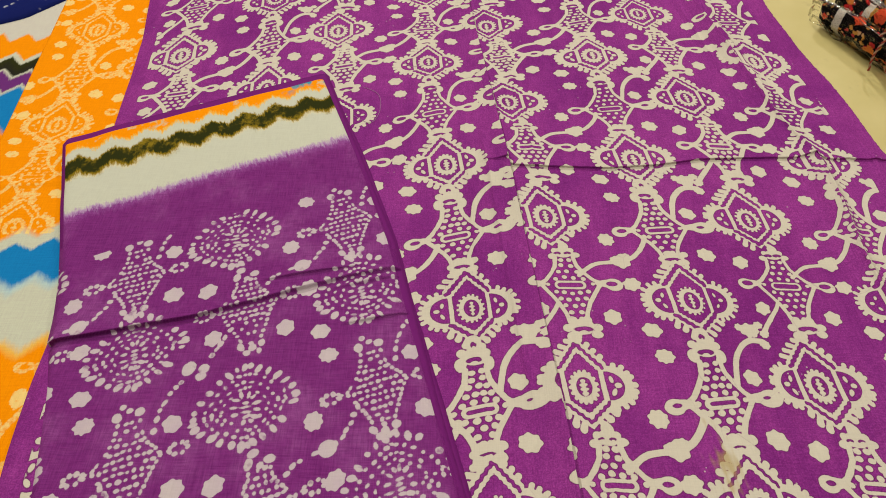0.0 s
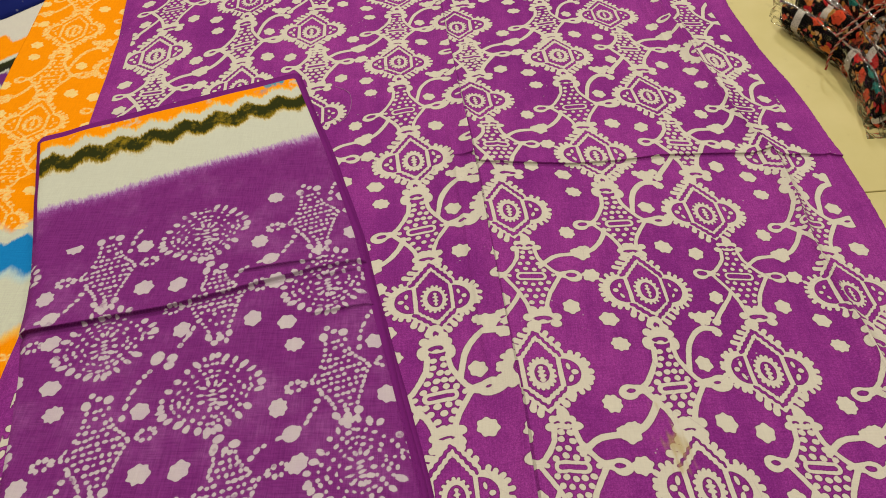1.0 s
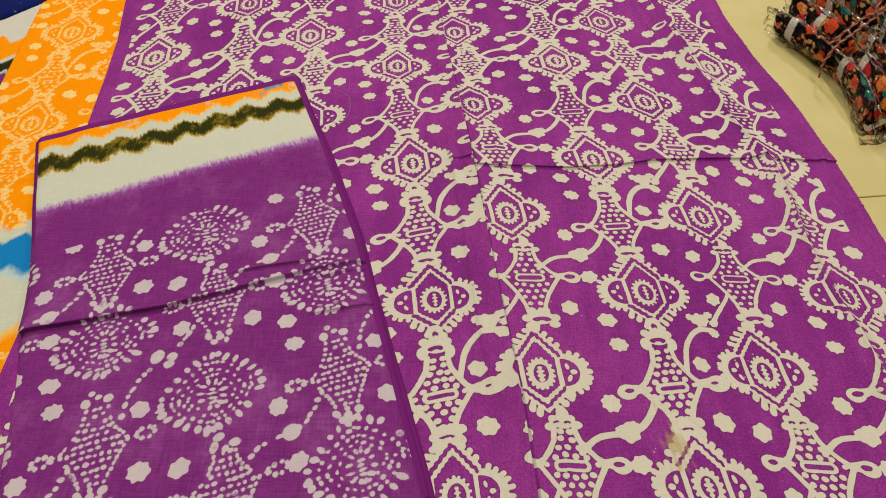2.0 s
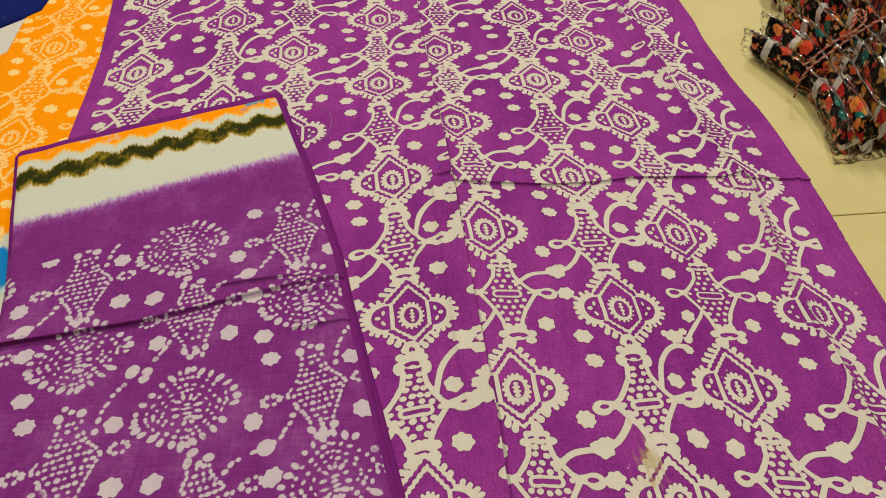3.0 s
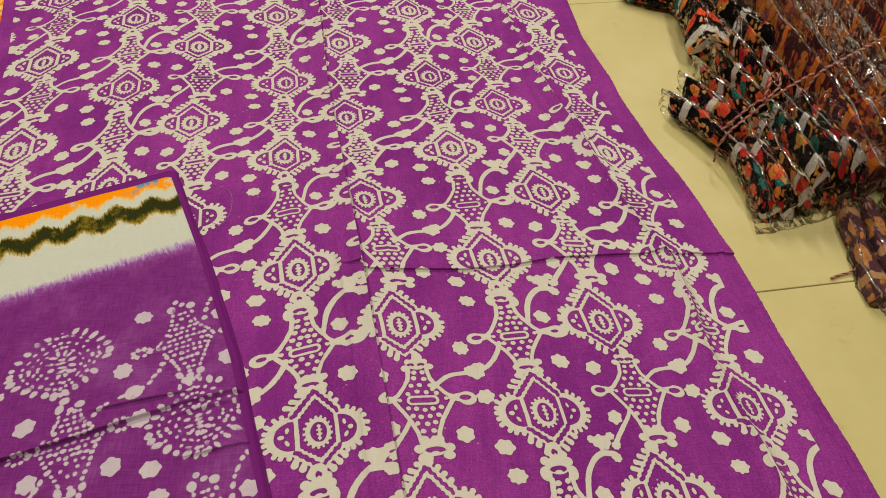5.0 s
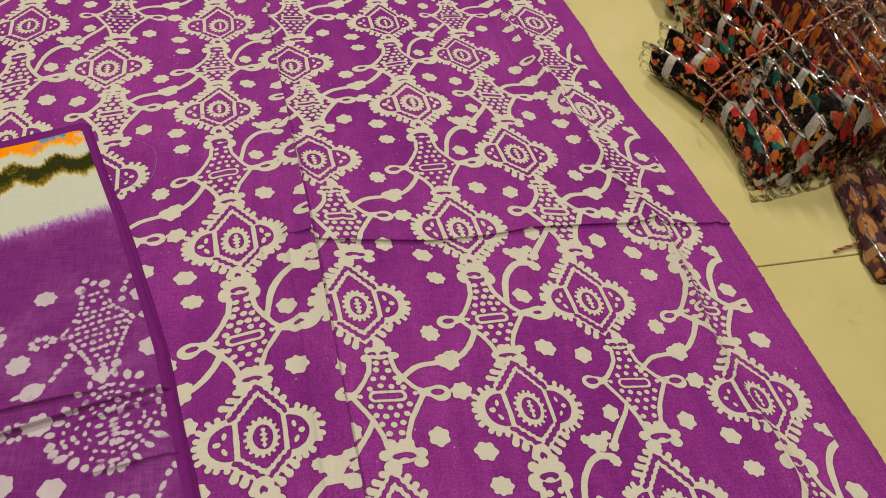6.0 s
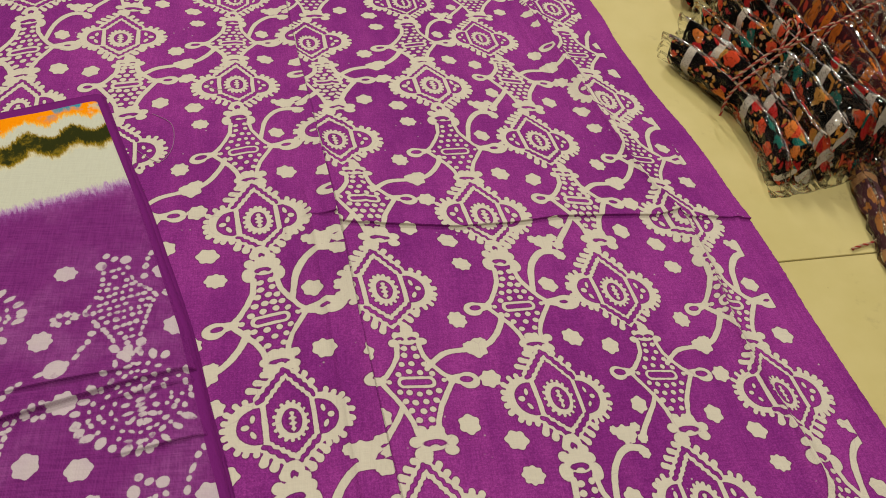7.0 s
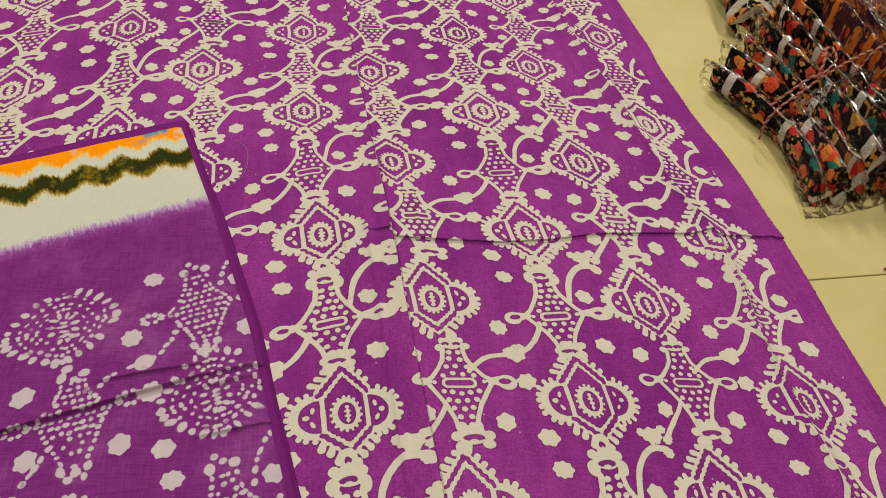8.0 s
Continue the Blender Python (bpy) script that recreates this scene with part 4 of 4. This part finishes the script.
def packet(parent, near, tie, far, wide, hws, ht, material, seed, crumple=1.0):
    """A folded garment in a clear sleeve, pinched where the cord ties it."""
    near, tie, far, wide = Vector(near), Vector(tie), Vector(far), Vector(wide).normalized()
    n = 40

    def run(grow, flap):
        st = []
        for i in range(n + 1):
            q = -flap + (1 + 2 * flap) * i / n
            place = Vector(lerp3(near, tie, far, q))
            ahead = (Vector(lerp3(near, tie, far, q + 0.01)) - Vector(lerp3(near, tie, far, q - 0.01))).normalized()
            thick = ahead.cross(wide).normalized()
            w2 = thick.cross(ahead).normalized()
            hw = lerp3((hws[0],), (hws[1],), (hws[2],), min(1, max(0, q)))[0]
            end = min(1.0, max(0.0, min(q, 1 - q) / 0.12))
            fat = (0.35 + 0.65 * math.sqrt(end) if q > 0.5 else 0.8 + 0.2 * end) * (1 - 0.30 * math.exp(-((q - 0.5) / 0.07) ** 2)) * (1 + 0.45 * max(0.0, 0.42 - q))
            if q < 0 or q > 1:
                fat = 0.10
            st.append((place, w2, thick, hw * (1 + 0.03 * math.sin(i * 1.3 + seed)) + grow, ht * fat + grow * 0.7))
        return st

    core = part("garment" if parent else "garment_packet", swept(run(0.0, 0.0), square=1.3, seed=seed, rough=0.0026 * crumple), material, parent)
    part("plastic_sleeve", swept(run(0.0022, 0.06), ring=44, square=1.35, seed=seed + 50, rough=0.0042 * crumple), MAT_PLASTIC, core, "clear crinkled plastic sleeve").visible_shadow = False
    # a thin strip added along the sleeve's edge to give bright glint lines
    glint_run = []
    for i, (place, w2, thick, hw, high) in enumerate(run(0.0024, 0.05)[1:-1]):
        lean = 0.42 * math.sin(i * 0.21 + seed * 1.7) + 0.08 * math.sin(i * 0.9 + seed)
        glint_run.append((place + w2 * hw * 0.97 + thick * high * lean * 0.6, (w2 + thick * lean).normalized(), (thick - w2 * lean).normalized(), 0.0017 + 0.0006 * math.sin(i * 0.7 + seed), 0.0007))
    part("sleeve_seam", swept(glint_run, ring=12, seed=seed + 90, rough=0.0010), MAT_GLINT, core, "shiny strip added along the plastic sleeve's edge for glints").visible_shadow = False
    return core


def cord(parent, pts, r=0.00125, twist=260.0):
    """A two-strand twisted cord along smooth points."""
    pts = [Vector(p) for p in pts]
    dense = []
    for k in range(len(pts) - 1):
        p0, p1, p2, p3 = pts[max(k - 1, 0)], pts[k], pts[k + 1], pts[min(k + 2, len(pts) - 1)]
        steps = max(3, int((p2 - p1).length / 0.0016))
        for j in range(steps):
            q = j / steps
            dense.append(0.5 * (2 * p1 + (p2 - p0) * q + (2 * p0 - 5 * p1 + 4 * p2 - p3) * q * q + (3 * p1 - p0 - 3 * p2 + p3) * q ** 3))
    dense.append(pts[-1])
    for s, (nm, mat) in enumerate((("red_strand", MAT_RED), ("pale_strand", MAT_PALE))):
        bm = bmesh.new()
        rows, length = [], 0.0
        for i, p in enumerate(dense):
            t = (dense[min(i + 1, len(dense) - 1)] - dense[max(i - 1, 0)]).normalized()
            length += (p - dense[i - 1]).length if i else 0
            a = t.cross(Vector((0.13, 0.21, 0.97))).normalized()
            b = t.cross(a)
            ang = length * twist * 2 + s * math.pi
            c = p + (a * math.cos(ang) + b * math.sin(ang)) * r * 0.62
            rows.append([bm.verts.new(c + (a * math.cos(math.tau * k / 6) + b * math.sin(math.tau * k / 6)) * r) for k in range(6)])
        for i in range(len(rows) - 1):
            for k in range(6):
                bm.faces.new((rows[i][k], rows[i][(k + 1) % 6], rows[i + 1][(k + 1) % 6], rows[i + 1][k])).smooth = True
        bm.faces.new(rows[0][::-1]), bm.faces.new(rows[-1])
        part(nm, bm, mat, parent)


# black floral bundle nearest to the cloth
GROUND = FLOOR_Z + 0.003
bundle = tagged(new("garment_bundle"), "black floral garments in clear plastic tied with red cord", "garments")
for i in range(6):
    hn, hc, hf = 0.022 + 0.0078 * i, 0.025 + 0.0066 * i, 0.020 + 0.0058 * i
    packet(bundle, (0.714 + 0.025 * i, 0.900 + 0.004 * i, hn * 0.95 + GROUND), (0.716 + 0.023 * i, 1.035 + 0.008 * i, hc * 0.95 + GROUND),
           (0.664 + 0.036 * i, 1.165 + 0.030 * i, hf * 0.95 + GROUND + 0.002), (-0.30 - 0.02 * i + 0.10 * math.sin(i * 2.3), 0, 0.94), (hn * (1 + 0.10 * math.sin(i * 3.7)), hc, hf), 0.0128 + 0.0018 * math.sin(i * 1.9), MAT_FLORAL, i, 1.3)
bag = []
for k in range(22):
    q = k / 21
    wide, thick = Vector((0.84, 0.03, 0.54)).normalized(), Vector((-0.54, 0, 0.84)).normalized()
    flare = min(1.0, q / 0.08)
    bag.append((Vector((0.776 + 0.004 * q, 0.880 + 0.152 * q, 0.040 + 0.022 * q)), wide, thick, 0.092 - 0.020 * q, (0.012 + 0.034 * flare) * (1 - 0.12 * q)))
part("plastic_bag", swept(bag, ring=60, square=2.4, seed=77, rough=0.0055), MAT_PLASTIC, bundle, "clear crinkled plastic bag end").visible_shadow = False
cord_b1 = new("binding_cord")
cord_b1.parent = bundle
cord(cord_b1, [(0.690, 1.03, 0.004), (0.688, 1.03, 0.03), (0.697, 1.031, 0.055), (0.72, 1.038, 0.073), (0.742, 1.046, 0.088), (0.765, 1.053, 0.103), (0.79, 1.06, 0.116), (0.82, 1.07, 0.126)])
cord(cord_b1, [(0.694, 1.045, 0.050), (0.715, 1.047, 0.074), (0.735, 1.05, 0.092), (0.745, 1.046, 0.100)])
cord(cord_b1, [(0.742, 1.046, 0.096), (0.752, 1.06, 0.112), (0.765, 1.085, 0.118), (0.775, 1.083, 0.116), (0.768, 1.06, 0.113), (0.745, 1.045, 0.099)])

# maroon bundle behind it
bundle2 = tagged(new("garment_bundle"), "maroon paisley garments in clear plastic tied with red cord", "garments")
for i in range(6):
    hn, hc, hf = 0.046 + 0.006 * i, 0.060 + 0.004 * i, 0.050 + 0.004 * i
    packet(bundle2, (0.868 + 0.038 * i, 0.925 + 0.012 * i, hn * 0.95 + GROUND), (0.872 + 0.034 * i, 1.10 + 0.012 * i, hc * 0.95 + GROUND),
           (0.915 + 0.048 * i, 1.45 + 0.010 * i, hf * 0.95 + GROUND), (-0.33 + 0.09 * math.sin(i * 2.9 + 1), 0, 0.94), (hn, hc, hf), 0.0165, MAT_MAROON, 10 + i, 1.3)
cord_b2 = new("binding_cord")
cord_b2.parent = bundle2
cord(cord_b2, [(0.835, 1.09, 0.02), (0.832, 1.09, 0.07), (0.842, 1.093, 0.108), (0.88, 1.105, 0.126), (0.92, 1.12, 0.136), (0.97, 1.14, 0.146), (1.02, 1.15, 0.15)])

# mauve rolls lying low in front
def loose_packet(label, group, *args):
    return tagged(packet(None, *args), label, "garments", group)


for i in range(5):
    h3 = 0.012 + 0.003 * i
    loose_packet("mauve and orange printed garment rolled in plastic on the floor", "rolled garments in front", (0.792 + 0.030 * i, 0.735 - 0.008 * i, h3 * 0.9 + GROUND), (0.812 + 0.029 * i, 0.83 - 0.006 * i, h3 * 0.9 + GROUND),
                 (0.836 + 0.030 * i, 0.915, h3 * 0.9 + GROUND), (-0.5, 0, 0.85), (h3, h3 + 0.001, h3), 0.0125, MAT_MAUVE, 20 + i)

# dark floral packets behind the first bundle
for i in range(2):
    h5 = 0.028 + 0.014 * i
    loose_packet("dark floral garment in crumpled clear plastic on the floor", "dark packets behind", (0.868 + 0.034 * i, 1.215 + 0.04 * i, h5 * 0.95 + GROUND), (0.838 + 0.038 * i, 1.32 + 0.03 * i, h5 * 0.95 + GROUND),
                 (0.800 + 0.046 * i, 1.43 + 0.012 * i, h5 * 0.9 + GROUND), (-0.33, 0, 0.94), (h5, h5 * 0.95, h5 * 0.9), 0.021, MAT_FLORAL, 40 + i, 1.6)

for i in range(3):
    h6 = 0.024 + 0.010 * i
    loose_packet("dark floral garment in crumpled clear plastic on the floor", "dark packets behind", (0.850 + 0.030 * i, 1.462 + 0.05 * i, h6 * 0.95 + GROUND), (0.785 + 0.032 * i, 1.530 + 0.05 * i, h6 * 0.95 + GROUND),
                 (0.705 + 0.034 * i, 1.590 + 0.05 * i, h6 * 0.9 + GROUND), (-0.3, -0.3, 0.9), (h6, h6 * 1.05, h6 * 0.9), 0.022, MAT_FLORAL, 60 + i, 1.8)

# one more dark packet, added to stand in for contact shade on the floor
loose_packet("dark floral garment in crumpled clear plastic on the floor", "dark packets behind", (0.775, 1.305, 0.034 + GROUND), (0.788, 1.390, 0.046 + GROUND),
             (0.805, 1.510, 0.042 + GROUND), (-0.35, 0, 0.92), (0.036, 0.046, 0.044), 0.030, MAT_FLORAL, 66, 1.6)

# pale mauve packets farther back
for i in range(5):
    h4 = 0.030 + 0.012 * i
    loose_packet("mauve garment in dusty crumpled plastic on the floor", "mauve packets behind", (0.835 + 0.015 * i, 1.530 + 0.045 * i, h4 * 0.86 + GROUND), (0.93 + 0.02 * i, 1.535 + 0.045 * i, h4 * 0.9 + GROUND),
                 (1.06 + 0.02 * i, 1.55 + 0.045 * i, h4 * 0.86 + GROUND), (0, -0.45, 0.88), (h4 * 0.9, h4, h4 * 0.9), 0.022, MAT_MAUVE, 30 + i, 2.2)

# loose end of cord on the floor
loose = tagged(new("cord_end"), "loose end of twisted red and white cord on the floor", "cord")
cord(loose, [(0.757, 0.788, FLOOR_Z + 0.003), (0.772, 0.793, FLOOR_Z + 0.003), (0.79, 0.797, FLOOR_Z + 0.004), (0.803, 0.803, 0.004), (0.822, 0.806, 0.012)])

# loose threads on the cloth
MAT_THREAD = plain("pale_thread", (0.45, 0.28, 0.40), 0.8, 300, 0.2)
for way in ([(-0.045, 0.955), (-0.020, 0.935), (-0.008, 0.960), (-0.012, 1.000), (-0.035, 1.020)], [(0.02, 1.085), (0.034, 1.070), (0.052, 1.074)]):
    pts = []
    for k in range(24):
        q = k / 23 * (len(way) - 1)
        i0 = min(int(q), len(way) - 2)
        f = q - i0
        a, b, c, d = (Vector((*way[min(max(i0 + o, 0), len(way) - 1)], 0)) for o in (-1, 0, 1, 2))
        v = 0.5 * (2 * b + (c - a) * f + (2 * a - 5 * b + 4 * c - d) * f * f + (3 * b - a - 3 * c + d) * f ** 3)
        pts.append((v.x, v.y))
    px, py = np.array([p[0] for p in pts]), np.array([p[1] for p in pts])
    pz = main_height(px, py) + 0.0007
    cu = bpy.data.curves.new("loose_thread", "CURVE")
    cu.dimensions, cu.bevel_depth, cu.bevel_resolution = "3D", 0.00028, 1
    sp = cu.splines.new("POLY")
    sp.points.add(len(pts) - 1)
    for p, x_, y_, z_ in zip(sp.points, px, py, pz):
        p.co = (x_, y_, z_, 1)
    cu.materials.append(MAT_THREAD)
    tagged(new("loose_thread", cu), "thin pale loose thread lying on the purple cloth", "thread", "loose threads")

# ---- floor tiles ----
first = part("tile", box_bm(-SIDE / 2 + 0.0009, SIDE / 2 - 0.0009, -SIDE / 2 + 0.0009, SIDE / 2 - 0.0009, -0.008, 0, 0.0007), MAT_TILE, FLOOR)
for i in range(-4, 3):
    for j in range(-4, 5):
        ob = first if (i, j) == (-4, -4) else new("tile", first.data)
        ob.parent = FLOOR
        ob.location = ((i + 0.5) * SIDE, (j + 0.5) * SIDE, FLOOR_Z)
